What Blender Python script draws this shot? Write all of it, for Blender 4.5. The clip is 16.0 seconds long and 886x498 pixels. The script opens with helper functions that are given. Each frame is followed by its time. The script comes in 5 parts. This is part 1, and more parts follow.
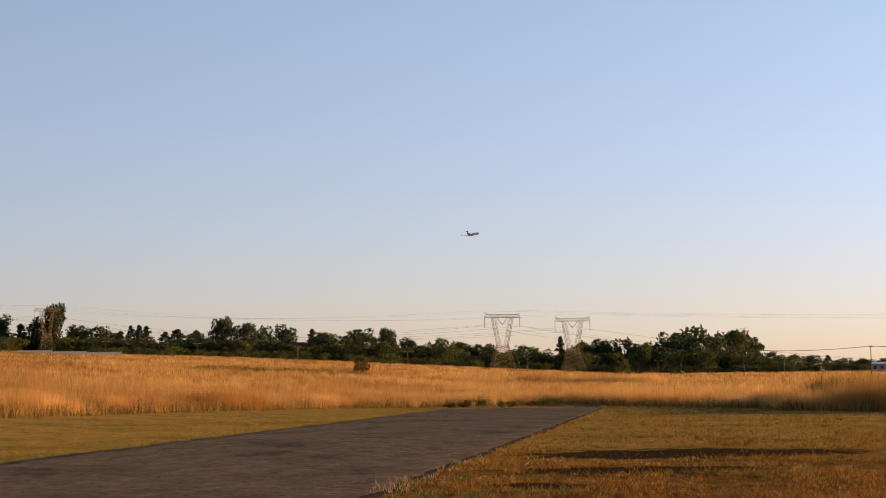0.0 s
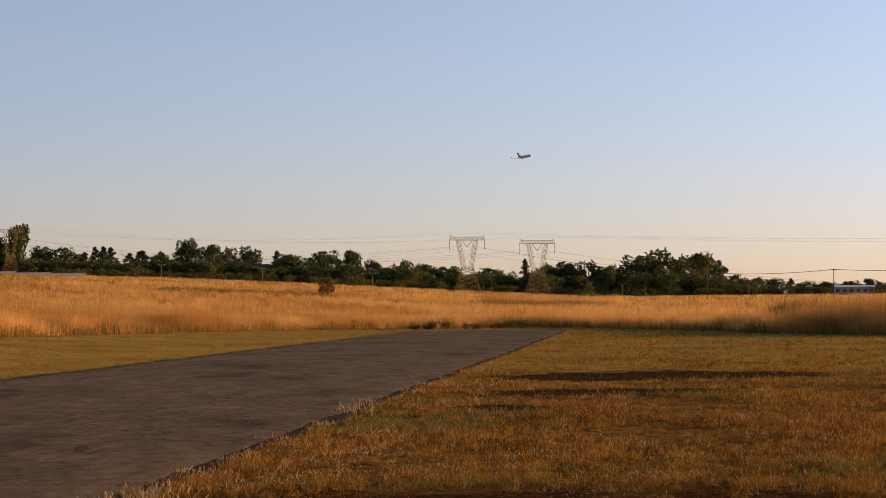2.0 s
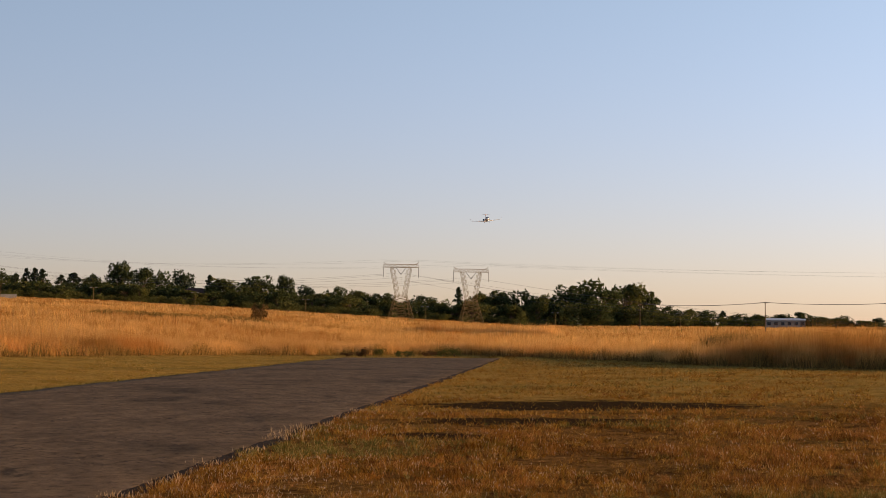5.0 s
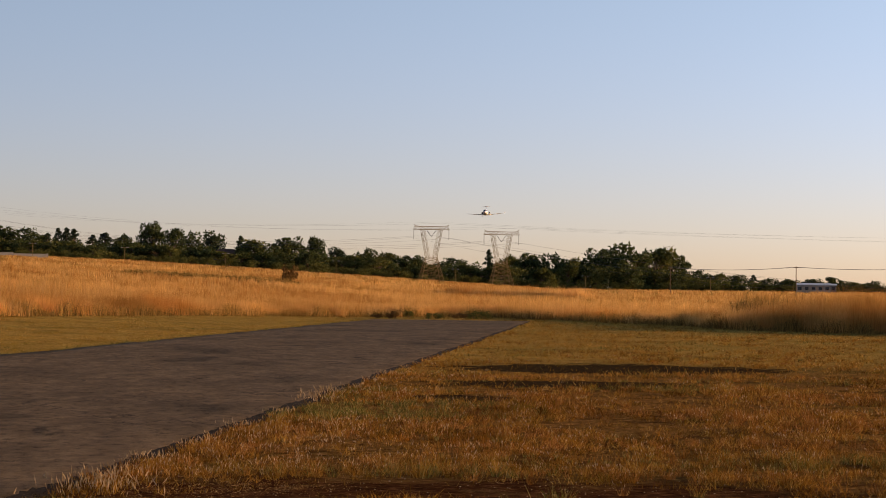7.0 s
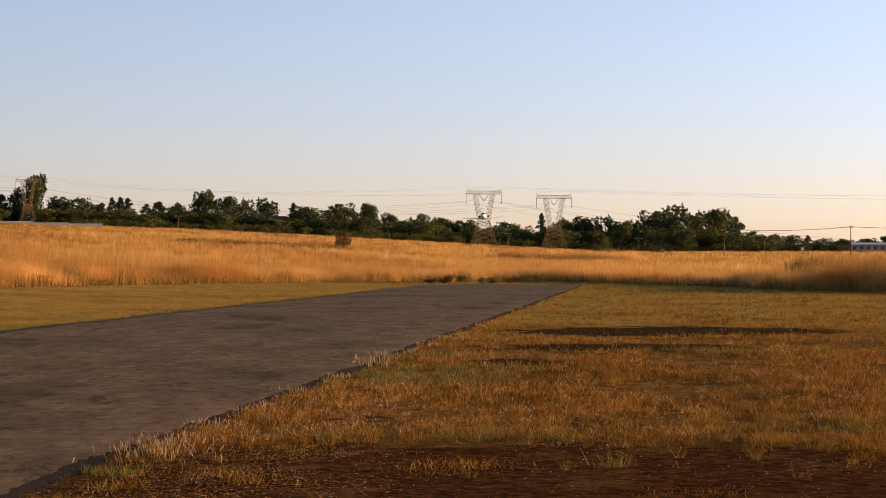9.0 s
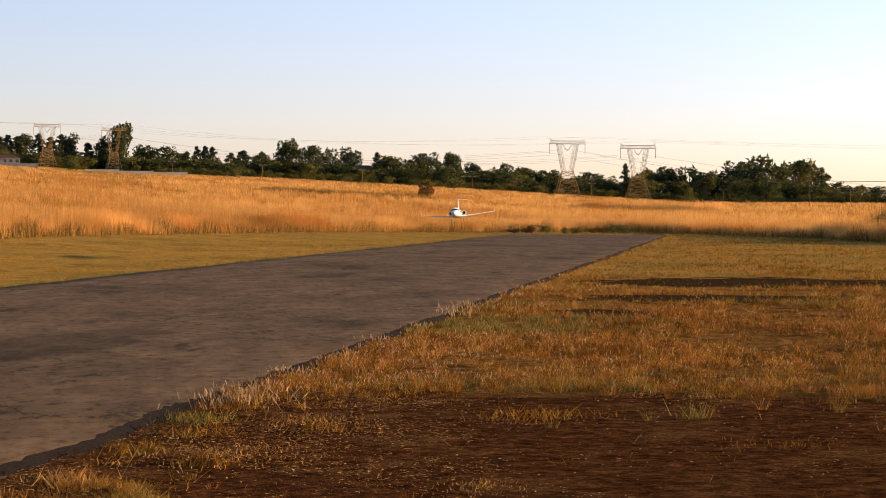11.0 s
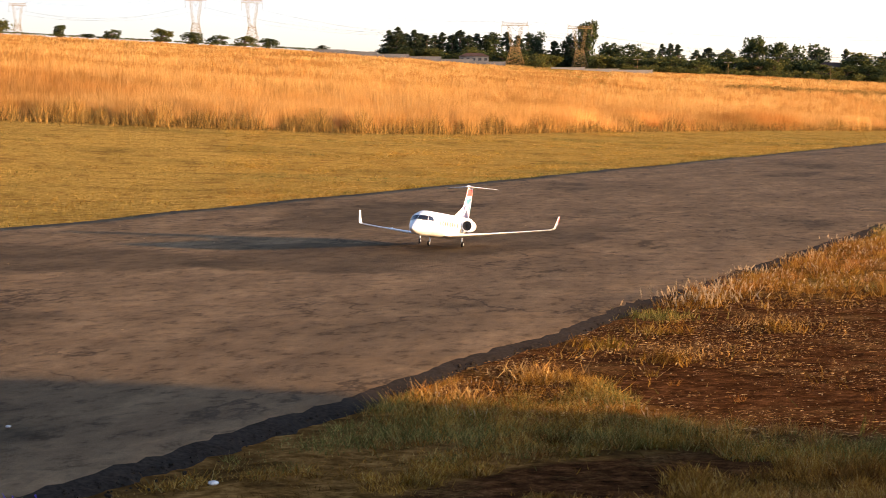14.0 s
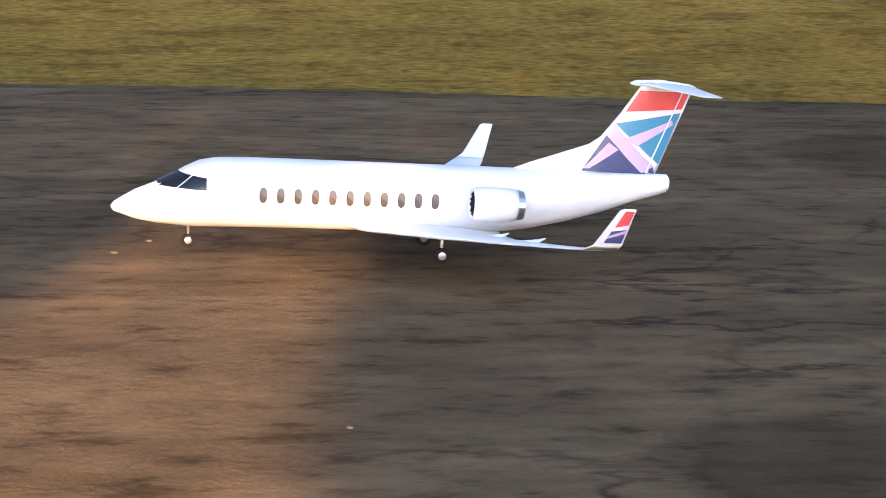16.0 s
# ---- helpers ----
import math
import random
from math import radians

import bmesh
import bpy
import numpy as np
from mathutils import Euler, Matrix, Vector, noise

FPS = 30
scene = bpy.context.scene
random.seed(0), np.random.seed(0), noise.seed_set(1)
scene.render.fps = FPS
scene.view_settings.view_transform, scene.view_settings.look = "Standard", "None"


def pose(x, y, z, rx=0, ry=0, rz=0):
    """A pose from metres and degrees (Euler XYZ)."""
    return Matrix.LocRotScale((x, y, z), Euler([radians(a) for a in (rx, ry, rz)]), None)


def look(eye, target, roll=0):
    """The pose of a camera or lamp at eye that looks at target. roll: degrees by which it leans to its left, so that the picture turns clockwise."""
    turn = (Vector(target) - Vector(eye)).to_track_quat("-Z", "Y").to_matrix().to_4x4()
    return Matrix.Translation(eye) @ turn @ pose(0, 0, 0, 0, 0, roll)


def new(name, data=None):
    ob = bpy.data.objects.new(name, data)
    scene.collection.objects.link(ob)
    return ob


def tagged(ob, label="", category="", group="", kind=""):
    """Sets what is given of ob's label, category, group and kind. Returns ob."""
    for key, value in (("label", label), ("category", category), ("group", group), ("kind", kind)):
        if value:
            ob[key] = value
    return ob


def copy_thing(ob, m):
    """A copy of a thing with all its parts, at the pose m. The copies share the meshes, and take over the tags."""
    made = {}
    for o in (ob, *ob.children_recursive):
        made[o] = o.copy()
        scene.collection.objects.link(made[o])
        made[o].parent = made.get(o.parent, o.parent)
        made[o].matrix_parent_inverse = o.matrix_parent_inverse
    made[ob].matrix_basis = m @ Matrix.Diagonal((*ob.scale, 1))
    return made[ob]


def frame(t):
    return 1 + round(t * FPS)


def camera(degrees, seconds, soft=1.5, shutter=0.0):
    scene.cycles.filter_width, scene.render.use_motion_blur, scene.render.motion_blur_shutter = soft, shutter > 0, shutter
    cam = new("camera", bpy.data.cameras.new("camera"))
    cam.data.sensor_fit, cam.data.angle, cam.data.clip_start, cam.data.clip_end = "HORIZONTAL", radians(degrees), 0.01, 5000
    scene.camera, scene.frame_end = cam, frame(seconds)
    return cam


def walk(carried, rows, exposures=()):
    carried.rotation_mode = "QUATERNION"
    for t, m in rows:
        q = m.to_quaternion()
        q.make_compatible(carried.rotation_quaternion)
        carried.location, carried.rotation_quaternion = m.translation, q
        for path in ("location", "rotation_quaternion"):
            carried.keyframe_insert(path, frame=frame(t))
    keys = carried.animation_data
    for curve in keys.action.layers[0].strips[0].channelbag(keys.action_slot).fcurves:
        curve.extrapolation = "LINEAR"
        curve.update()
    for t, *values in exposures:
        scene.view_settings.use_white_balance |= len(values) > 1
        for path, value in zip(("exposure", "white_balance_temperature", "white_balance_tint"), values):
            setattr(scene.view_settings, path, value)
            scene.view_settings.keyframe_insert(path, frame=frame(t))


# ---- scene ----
EYE = 1.7
cam = camera(24.57, 16.0, soft=0.65, shutter=0.1)


def aim(yaw, pitch, roll):
    """The hand-held camera turns on the spot: yaw to the left, pitch up, roll."""
    return pose(0, 0, EYE, 0, 0, yaw) @ pose(0, 0, 0, 90 + pitch, 0, 0) @ pose(0, 0, 0, 0, 0, roll)


PAN = [
    (0, -4.95, 3.82, -0.76), (0.5, -5.24, 3.43, -0.76), (1, -5.29, 2.42, -0.92), (1.5, -5.57, 2.21, -0.97), (2, -5.91, 1.62, -0.61),
    (2.5, -6.34, 1.73, -0.41), (3, -6.72, 2.03, -0.29), (3.5, -7.39, 2.33, 0.08), (3.7, -7.62, 2.55, 0.07), (5.8, -7.73, 2.18, 0.33),
    (6, -7.44, 2.09, 0.24), (6.5, -7.21, 1.55, 0.50), (7, -6.92, 1.32, 0.67), (7.5, -6.55, 0.98, 0.46), (8, -6.33, 0.74, 0.06),
    (8.2, -6.16, 0.70, -0.10), (10.3, -4.22, -0.76, 0.34), (10.5, -4.01, -0.91, 0.22), (11, -3.10, -1.10, 0.17), (11.5, -2.41, -1.35, 0.29),
    (12, -1.55, -1.67, 0.27), (12.5, 0, -2.15, -0.01), (13, 1.65, -2.74, 0.13), (13.2, 2.61, -2.91, 0.30), (13.5, 6.74, -3.37, -0.10),
    (14, 9.90, -4.02, 0.25), (14.5, 17.14, -5.11, 0.43), (14.6, 18.97, -5.23, 0.57), (14.8, 25.30, -5.48, 0.67), (15, 31.64, -5.79, 0.67),
    (15.1, 35.36, -5.91, 0.45), (15.2, 38.17, -5.99, 0.38), (15.3, 43.26, -6.13, 0.83), (15.4, 47.16, -6.30, 0.55), (15.5, 54.17, -6.75, 1.13),
    (15.6, 58.76, -7.98, 1.33), (15.7, 65.84, -9.67, 1.75), (15.8, 70.93, -10.09, 1.96), (15.9, 78.83, -10.44, 1.36), (16, 84.58, -10.50, 0.64),
]
EXPOSURES = [(0, 0.52, 7100, 10), (1, 0.46, 7100, 10), (2, 0.39, 7150, 10), (7, 0.36, 7150, 10), (8, 0.50, 7150, 10), (10.4, 0.90, 7150, 10), (12.5, 1.31, 7000, 10), (13.5, 1.50, 6950, 9), (14.0, 1.62, 6850, 8), (14.5, 1.73, 6700, 7), (15, 1.76, 6650, 7), (15.6, 1.88, 6600, 7), (16, 2.10, 6800, 10)]
walk(cam, [(t, aim(a, b, c)) for t, a, b, c in PAN], EXPOSURES)

# ---- world, sun ----
SUN_AZ, SUN_EL = radians(-7.0), radians(7.0)
world = bpy.data.worlds.new("world")
scene.world = world
world.use_nodes = True
wn = world.node_tree.nodes
sky = wn.new("ShaderNodeTexSky")
sky.sky_type, sky.sun_disc = "NISHITA", False
sky.sun_elevation, sky.sun_rotation = SUN_EL, radians(90) - SUN_AZ
sky.altitude, sky.air_density, sky.dust_density, sky.ozone_density = 1500, 1.0, 1.2, 1.2
wn["Background"].inputs["Strength"].default_value = 0.15
sky_way, sky_up, thinning = wn.new("ShaderNodeTexCoord"), wn.new("ShaderNodeSeparateXYZ"), wn.new("ShaderNodeValToRGB")
thinning.color_ramp.interpolation = "EASE"  # smoke haze: pinkish grey low over the land, thinning smoothly upwards
thinning.color_ramp.elements.new(0.7)
for stop, (place, tint) in zip(thinning.color_ramp.elements, ((0.0, (0.84, 0.765, 1.21, 1)), (0.24, (1.12, 1.03, 1.20, 1)), (0.75, (0.82, 0.78, 0.92, 1)))):
    stop.position, stop.color = place, tint
SUN_DIR = Vector((math.cos(SUN_AZ) * math.cos(SUN_EL), math.sin(SUN_AZ) * math.cos(SUN_EL), math.sin(SUN_EL)))
toward, glow = wn.new("ShaderNodeVectorMath"), wn.new("ShaderNodeMath")  # the haze scatters more light on the sun's side
toward.operation, toward.inputs[1].default_value = "DOT_PRODUCT", SUN_DIR
glow.operation, glow.inputs[1].default_value, glow.inputs[2].default_value = "MULTIPLY_ADD", 0.90, 1.10
hazes = [wn.new("ShaderNodeMix") for _ in range(2)]
for haze in hazes:
    haze.data_type, haze.blend_type = "RGBA", "MULTIPLY"
    haze.inputs["Factor"].default_value = 1.0
world.node_tree.links.new(sky_way.outputs["Generated"], sky_up.inputs["Vector"])
world.node_tree.links.new(sky_way.outputs["Generated"], toward.inputs[0])
world.node_tree.links.new(toward.outputs["Value"], glow.inputs[0])
world.node_tree.links.new(sky_up.outputs["Z"], thinning.inputs["Fac"])
world.node_tree.links.new(sky.outputs["Color"], hazes[0].inputs["A"])
world.node_tree.links.new(thinning.outputs["Color"], hazes[0].inputs["B"])
world.node_tree.links.new(hazes[0].outputs["Result"], hazes[1].inputs["A"])
world.node_tree.links.new(glow.outputs["Value"], hazes[1].inputs["B"])
world.node_tree.links.new(hazes[1].outputs["Result"], wn["Background"].inputs["Color"])
sun_data = bpy.data.lights.new("sun", "SUN")
sun_data.energy, sun_data.angle, sun_data.color = 5.0, radians(0.6), (1.0, 0.615, 0.29)
sun = new("sun", sun_data)
sun.matrix_basis = look((40, -5, 40), Vector((40, -5, 40)) - SUN_DIR)

# ---- plan: the runway's own axes, s across it (to the far side), u along it ----
TH = -0.197
NX, NY = math.cos(TH), math.sin(TH)
NEAR_S, FAR_S, END_U = 4.81, 15.82, 143.0


def plan(s, u):
    return -s * NX - u * NY, -s * NY + u * NX


def su(x, y):
    return -(x * NX + y * NY), -x * NY + y * NX


def soft(v, w):
    return w * np.logaddexp(0.0, np.clip(np.asarray(v, float) / w, -60, 400))


def height(x, y):
    """The land: level round the runway, rising gently beyond its far side and away."""
    s, u = su(np.asarray(x, float), np.asarray(y, float))
    d, az = np.hypot(x, y), np.degrees(np.arctan2(-np.asarray(x, float), np.asarray(y, float)))
    hollow = 0.0026 * (soft(d - 200, 50) - soft(d - 1500, 100)) * np.exp(-((az - 7.0) / 4.0) ** 2)
    return -hollow + 0.0575 * (soft(s - 21.5, 2.0) - soft(s - 1500, 200)) + 0.0068 * (soft(u - 230, 40) - soft(u - 2200, 200))


def bearing(az, d):
    """The place d metres from the eye, az degrees to the left of the y axis."""
    a = radians(az)
    return -math.sin(a) * d, math.cos(a) * d


# ---- materials ----
def material(name, build):
    m = bpy.data.materials.new(name)
    m.use_nodes = True
    nt = m.node_tree
    bsdf = nt.nodes["Principled BSDF"]
    build(nt, bsdf)
    return m


def node(nt, kind, **values):
    nd = nt.nodes.new(kind)
    for k, v in values.items():
        nd.inputs[k.replace("_", " ")].default_value = v
    return nd


def noise_tex(nt, scale, detail=4.0, rough=0.55, stretch=None, vec="Object"):
    tc = nt.nodes.new("ShaderNodeTexCoord")
    tex = nt.nodes.new("ShaderNodeTexNoise")
    tex.inputs["Scale"].default_value, tex.inputs["Detail"].default_value, tex.inputs["Roughness"].default_value = scale, detail, rough
    if stretch:
        mp = nt.nodes.new("ShaderNodeMapping")
        mp.inputs["Rotation"].default_value, mp.inputs["Scale"].default_value = (0, 0, stretch[3] if len(stretch) > 3 else 0), stretch[:3]
        nt.links.new(tc.outputs[vec], mp.inputs["Vector"])
        nt.links.new(mp.outputs["Vector"], tex.inputs["Vector"])
    else:
        nt.links.new(tc.outputs[vec], tex.inputs["Vector"])
    return tex.outputs["Fac"]


def ramp(nt, fac, *stops):
    r = nt.nodes.new("ShaderNodeValToRGB")
    els = r.color_ramp.elements
    while len(els) < len(stops):
        els.new(0.5)
    for e, (p, c) in zip(els, stops):
        e.position, e.color = p, (*c, 1) if len(c) == 3 else c
    nt.links.new(fac, r.inputs["Fac"])
    return r.outputs["Color"]


def mix(nt, fac, a, b, mode="MIX"):
    m = nt.nodes.new("ShaderNodeMix")
    m.data_type, m.blend_type = "RGBA", mode
    for sock, v in ((m.inputs["Factor"], fac), (m.inputs["A"], a), (m.inputs["B"], b)):
        if isinstance(v, (int, float)):
            sock.default_value = v
        elif isinstance(v, tuple):
            sock.default_value = (*v, 1)
        else:
            nt.links.new(v, sock)
    return m.outputs["Result"]


def maths(nt, op, a, b=0.0, clamp=False):
    m = nt.nodes.new("ShaderNodeMath")
    m.operation, m.use_clamp = op, clamp
    for sock, v in zip(m.inputs, (a, b)):
        if isinstance(v, (int, float)):
            sock.default_value = v
        else:
            nt.links.new(v, sock)
    return m.outputs["Value"]


def bump(nt, bsdf, h, strength, dist):
    b = node(nt, "ShaderNodeBump", Strength=strength, Distance=dist)
    nt.links.new(h, b.inputs["Height"])
    nt.links.new(b.outputs["Normal"], bsdf.inputs["Normal"])


def grey(v):
    return (v, v, v)


def ellipse(nt, cx, cy, rx, ry, rot=0.0, ragged=0.35, scale=0.6):
    """A mask, 1 inside a ragged ellipse of the ground plan."""
    tc = nt.nodes.new("ShaderNodeTexCoord")
    mp = nt.nodes.new("ShaderNodeMapping")
    mp.vector_type = "TEXTURE"
    mp.inputs["Location"].default_value, mp.inputs["Rotation"].default_value, mp.inputs["Scale"].default_value = (cx, cy, 0), (0, 0, rot), (rx, ry, 1000)
    nt.links.new(tc.outputs["Object"], mp.inputs["Vector"])
    ln = nt.nodes.new("ShaderNodeVectorMath")
    ln.operation = "LENGTH"
    nt.links.new(mp.outputs["Vector"], ln.inputs[0])
    n = maths(nt, "MULTIPLY", maths(nt, "SUBTRACT", noise_tex(nt, scale, 6, 0.65), 0.5), ragged * 4)
    r = maths(nt, "ADD", ln.outputs["Value"], n)
    return maths(nt, "MULTIPLY", maths(nt, "SUBTRACT", 1.12, r), 5.0, clamp=True)


SOIL = (2.3, 15.0, 5.4, 4.5, -0.17)
PATH = (-0.7, 9.5, 1.5, 0.6, 0.8)
BURNT = [(10.4, 49.2, 4.3, 3.0), (7.4, 40.6, 2.6, 1.8), (4.6, 34.8, 1.0, 1.3)]


def build_ground(nt, bsdf):
    fine = noise_tex(nt, 9.0, 8, 0.7)
    broad = noise_tex(nt, 0.22, 5, 0.6)
    rough_dry = ramp(nt, fine, (0.3, (0.045, 0.020, 0.006)), (0.5, (0.17, 0.082, 0.022)), (0.7, (0.36, 0.195, 0.060)))
    # dark patches in the colour stand for shadow stripes and bare soil
    rough_dry = mix(nt, ramp(nt, noise_tex(nt, 0.7, 6, 0.7), (0.50, grey(0)), (0.60, grey(0.7))), rough_dry, (0.035, 0.018, 0.007))
    mown = ramp(nt, fine, (0.3, (0.11, 0.062, 0.014)), (0.5, (0.33, 0.205, 0.046)), (0.7, (0.52, 0.345, 0.095)))
    mown = mix(nt, ramp(nt, noise_tex(nt, 1.3, 7, 0.72, (1, 0.7, 1, -0.2)), (0.50, grey(0)), (0.62, grey(0.6))), mown, (0.13, 0.066, 0.019))
    tc = nt.nodes.new("ShaderNodeTexCoord")
    across = nt.nodes.new("ShaderNodeVectorMath")
    across.operation, across.inputs[1].default_value = "DOT_PRODUCT", (-NX, -NY, 0)
    nt.links.new(tc.outputs["Object"], across.inputs[0])
    apart = nt.nodes.new("ShaderNodeSeparateXYZ")
    nt.links.new(tc.outputs["Object"], apart.inputs["Vector"])
    beyond = maths(nt, "MULTIPLY", maths(nt, "SUBTRACT", apart.outputs["Y"], 44.0), 0.08, clamp=True)
    dry = mix(nt, maths(nt, "MAXIMUM", maths(nt, "GREATER_THAN", across.outputs["Value"], 10.0), beyond), rough_dry, mown)
    green = ramp(nt, fine, (0.3, (0.030, 0.026, 0.008)), (0.7, (0.12, 0.092, 0.024)))
    grass = mix(nt, ramp(nt, broad, (0.46, grey(0)), (0.70, grey(0.5))), dry, green)
    soil = ramp(nt, noise_tex(nt, 7.0, 11, 0.82), (0.36, (0.012, 0.006, 0.003)), (0.49, (0.052, 0.021, 0.008)), (0.62, (0.130, 0.054, 0.020)), (0.74, (0.34, 0.19, 0.085)))
    soil = mix(nt, ramp(nt, noise_tex(nt, 0.9, 7, 0.7), (0.52, grey(0)), (0.66, grey(0.5))), soil, ramp(nt, noise_tex(nt, 30.0, 6, 0.8), (0.42, (0.04, 0.018, 0.007)), (0.62, (0.34, 0.19, 0.065))))
    c = mix(nt, ellipse(nt, *SOIL, ragged=0.3), grass, soil)
    c = mix(nt, ellipse(nt, *PATH, ragged=0.4), c, soil)
    ash = ramp(nt, fine, (0.3, (0.012, 0.009, 0.006)), (0.8, (0.08, 0.05, 0.02)))
    for e in BURNT:
        c = mix(nt, ellipse(nt, *e, ragged=0.5, scale=0.9), c, ash)
    nt.links.new(c, bsdf.inputs["Base Color"])
    bsdf.inputs["Roughness"].default_value = 0.95
    bsdf.inputs["Specular IOR Level"].default_value = 0.0
    bump(nt, bsdf, noise_tex(nt, 14.0, 9, 0.75), 0.8, 0.06)


# dark asphalt stains; the small one at (-5.4, 2.0) paints in tree shade
STAIN_SHADE = [(-7.9, 14.6, 2.4, 1.3, 0.3), (-9.3, 11.0, 2.0, 1.0, 0.2), (-9.0, 21.5, 3.0, 1.6, -0.2), (-8.6, 13.9, 1.4, 2.6, 0.0), (-11.9, 4.6, 1.5, 1.4, 0.0), (-5.4, 2.0, 0.7, 0.7, 0.0), (-5.0, 22.5, 1.6, 2.4, 0.0), (-6.8, 31.0, 1.2, 4.0, 0.0), (-3.4, 26.0, 0.9, 3.0, -0.2)]


def build_asphalt(nt, bsdf):
    a = noise_tex(nt, 0.30, 9, 0.60, (1, 0.42, 1, -0.2))
    b = noise_tex(nt, 1.6, 8, 0.7, (1, 0.4, 1, -0.2))
    base = ramp(nt, b, (0.32, (0.108, 0.071, 0.039)), (0.5, (0.148, 0.098, 0.053)), (0.68, (0.200, 0.133, 0.072)))
    stain = ramp(nt, b, (0.34, (0.036, 0.026, 0.016)), (0.62, (0.070, 0.049, 0.027)))
    c = mix(nt, ramp(nt, a, (0.37, grey(0.75)), (0.41, grey(0.35)), (0.52, grey(0.0))), base, stain)
    scuff = noise_tex(nt, 1.1, 10, 0.68, (1, 0.30, 1, -0.2))
    c = mix(nt, ramp(nt, scuff, (0.35, grey(0.85)), (0.375, grey(0.25)), (0.47, grey(0.0))), c, stain)
    speck = noise_tex(nt, 6.0, 8, 0.72, (1, 0.5, 1, -0.2))
    c = mix(nt, 0.7, c, ramp(nt, speck, (0.36, grey(0.30)), (0.47, grey(1.0)), (0.66, grey(1.35))), "MULTIPLY")
    grit = noise_tex(nt, 160.0, 3, 0.7)
    c = mix(nt, 0.35, c, ramp(nt, grit, (0.3, grey(0.45)), (0.72, grey(1.6))), "MULTIPLY")
    crack = nt.nodes.new("ShaderNodeTexVoronoi")
    crack.feature = "DISTANCE_TO_EDGE"
    crack.inputs["Scale"].default_value = 0.38
    tc = nt.nodes.new("ShaderNodeTexCoord")
    wob = nt.nodes.new("ShaderNodeVectorMath")
    tex = nt.nodes.new("ShaderNodeTexNoise")
    tex.inputs["Scale"].default_value, tex.inputs["Detail"].default_value = 1.3, 6
    nt.links.new(tc.outputs["Object"], tex.inputs["Vector"])
    nt.links.new(tc.outputs["Object"], wob.inputs[0])
    nt.links.new(tex.outputs["Color"], wob.inputs[1])
    nt.links.new(wob.outputs["Vector"], crack.inputs["Vector"])
    line = ramp(nt, crack.outputs["Distance"], (0.0, grey(1)), (0.010, grey(0)))
    c = mix(nt, maths(nt, "MULTIPLY", line, ramp(nt, noise_tex(nt, 0.5, 3), (0.50, grey(0)), (0.62, grey(0.6)))), c, (0.018, 0.014, 0.012))
    dust = ramp(nt, noise_tex(nt, 0.8, 8, 0.7, (1, 0.5, 1, -0.2)), (0.56, grey(0)), (0.76, grey(0.55)))
    c = mix(nt, dust, c, (0.25, 0.155, 0.075))
    for e in STAIN_SHADE:
        c = mix(nt, maths(nt, "MULTIPLY", ellipse(nt, *e, ragged=0.55, scale=0.45), 0.62), c, stain)
    rim = noise_tex(nt, 0.42, 10, 0.62, (1, 0.45, 1, -0.2))  # tar lines where old patches end
    rim = maths(nt, "MULTIPLY", ramp(nt, rim, (0.488, grey(0)), (0.50, grey(1)), (0.512, grey(0))), ramp(nt, noise_tex(nt, 0.23, 3), (0.47, grey(0)), (0.57, grey(0.8))))
    c = mix(nt, rim, c, (0.030, 0.022, 0.015))
    nt.links.new(c, bsdf.inputs["Base Color"])
    bsdf.inputs["Roughness"].default_value = 1.0
    bsdf.inputs["Specular IOR Level"].default_value = 0.03
    rip = noise_tex(nt, 26.0, 6, 0.7)
    bump(nt, bsdf, maths(nt, "ADD", maths(nt, "ADD", maths(nt, "MULTIPLY", grit, 0.2), maths(nt, "MULTIPLY", rip, 0.6)), b), 0.8, 0.022)


def leafy(name, *stops, through_share=0.35, rough=0.8, patches=None):
    """Grass or leaves: each blade its own tone, some light passing through."""
    def build(nt, bsdf):
        g = nt.nodes.new("ShaderNodeNewGeometry")
        c = ramp(nt, g.outputs["Random Per Island"], *stops)
        patch = ramp(nt, noise_tex(nt, 0.12, 4), (0.35, grey(0.78)), (0.65, grey(1.12)))
        c = mix(nt, 1.0, c, patch, "MULTIPLY")
        for scale, lo, hi, tint, *stretch in patches or ():
            c = mix(nt, ramp(nt, noise_tex(nt, scale, 5, 0.65, *stretch), (lo, grey(0)), (hi, grey(1))), c, mix(nt, 1.0, c, tint, "MULTIPLY"))
        nt.links.new(c, bsdf.inputs["Base Color"])
        bsdf.inputs["Roughness"].default_value = rough
        bsdf.inputs["Specular IOR Level"].default_value = 0.05
        tr = nt.nodes.new("ShaderNodeBsdfTranslucent")
        nt.links.new(c, tr.inputs["Color"])
        mx = nt.nodes.new("ShaderNodeMixShader")
        mx.inputs["Fac"].default_value = through_share
        nt.links.new(bsdf.outputs["BSDF"], mx.inputs[1])
        nt.links.new(tr.outputs["BSDF"], mx.inputs[2])
        nt.links.new(mx.outputs["Shader"], nt.nodes["Material Output"].inputs["Surface"])
    return material(name, build)


def plain(name, c, rough=0.5, metal=0.0, vary=0.12, scale=8.0, coat=0.0):
    def build(nt, bsdf):
        n = noise_tex(nt, scale, 6, 0.65)
        col = mix(nt, 1.0, c, ramp(nt, n, (0.3, grey(1 - vary)), (0.7, grey(1 + vary * 0.4))), "MULTIPLY")
        nt.links.new(col, bsdf.inputs["Base Color"])
        bsdf.inputs["Roughness"].default_value, bsdf.inputs["Metallic"].default_value = rough, metal
        bsdf.inputs["Coat Weight"].default_value = coat
        bsdf.inputs["Specular IOR Level"].default_value = 0.5 if rough < 0.8 else 0.05
    return material(name, build)


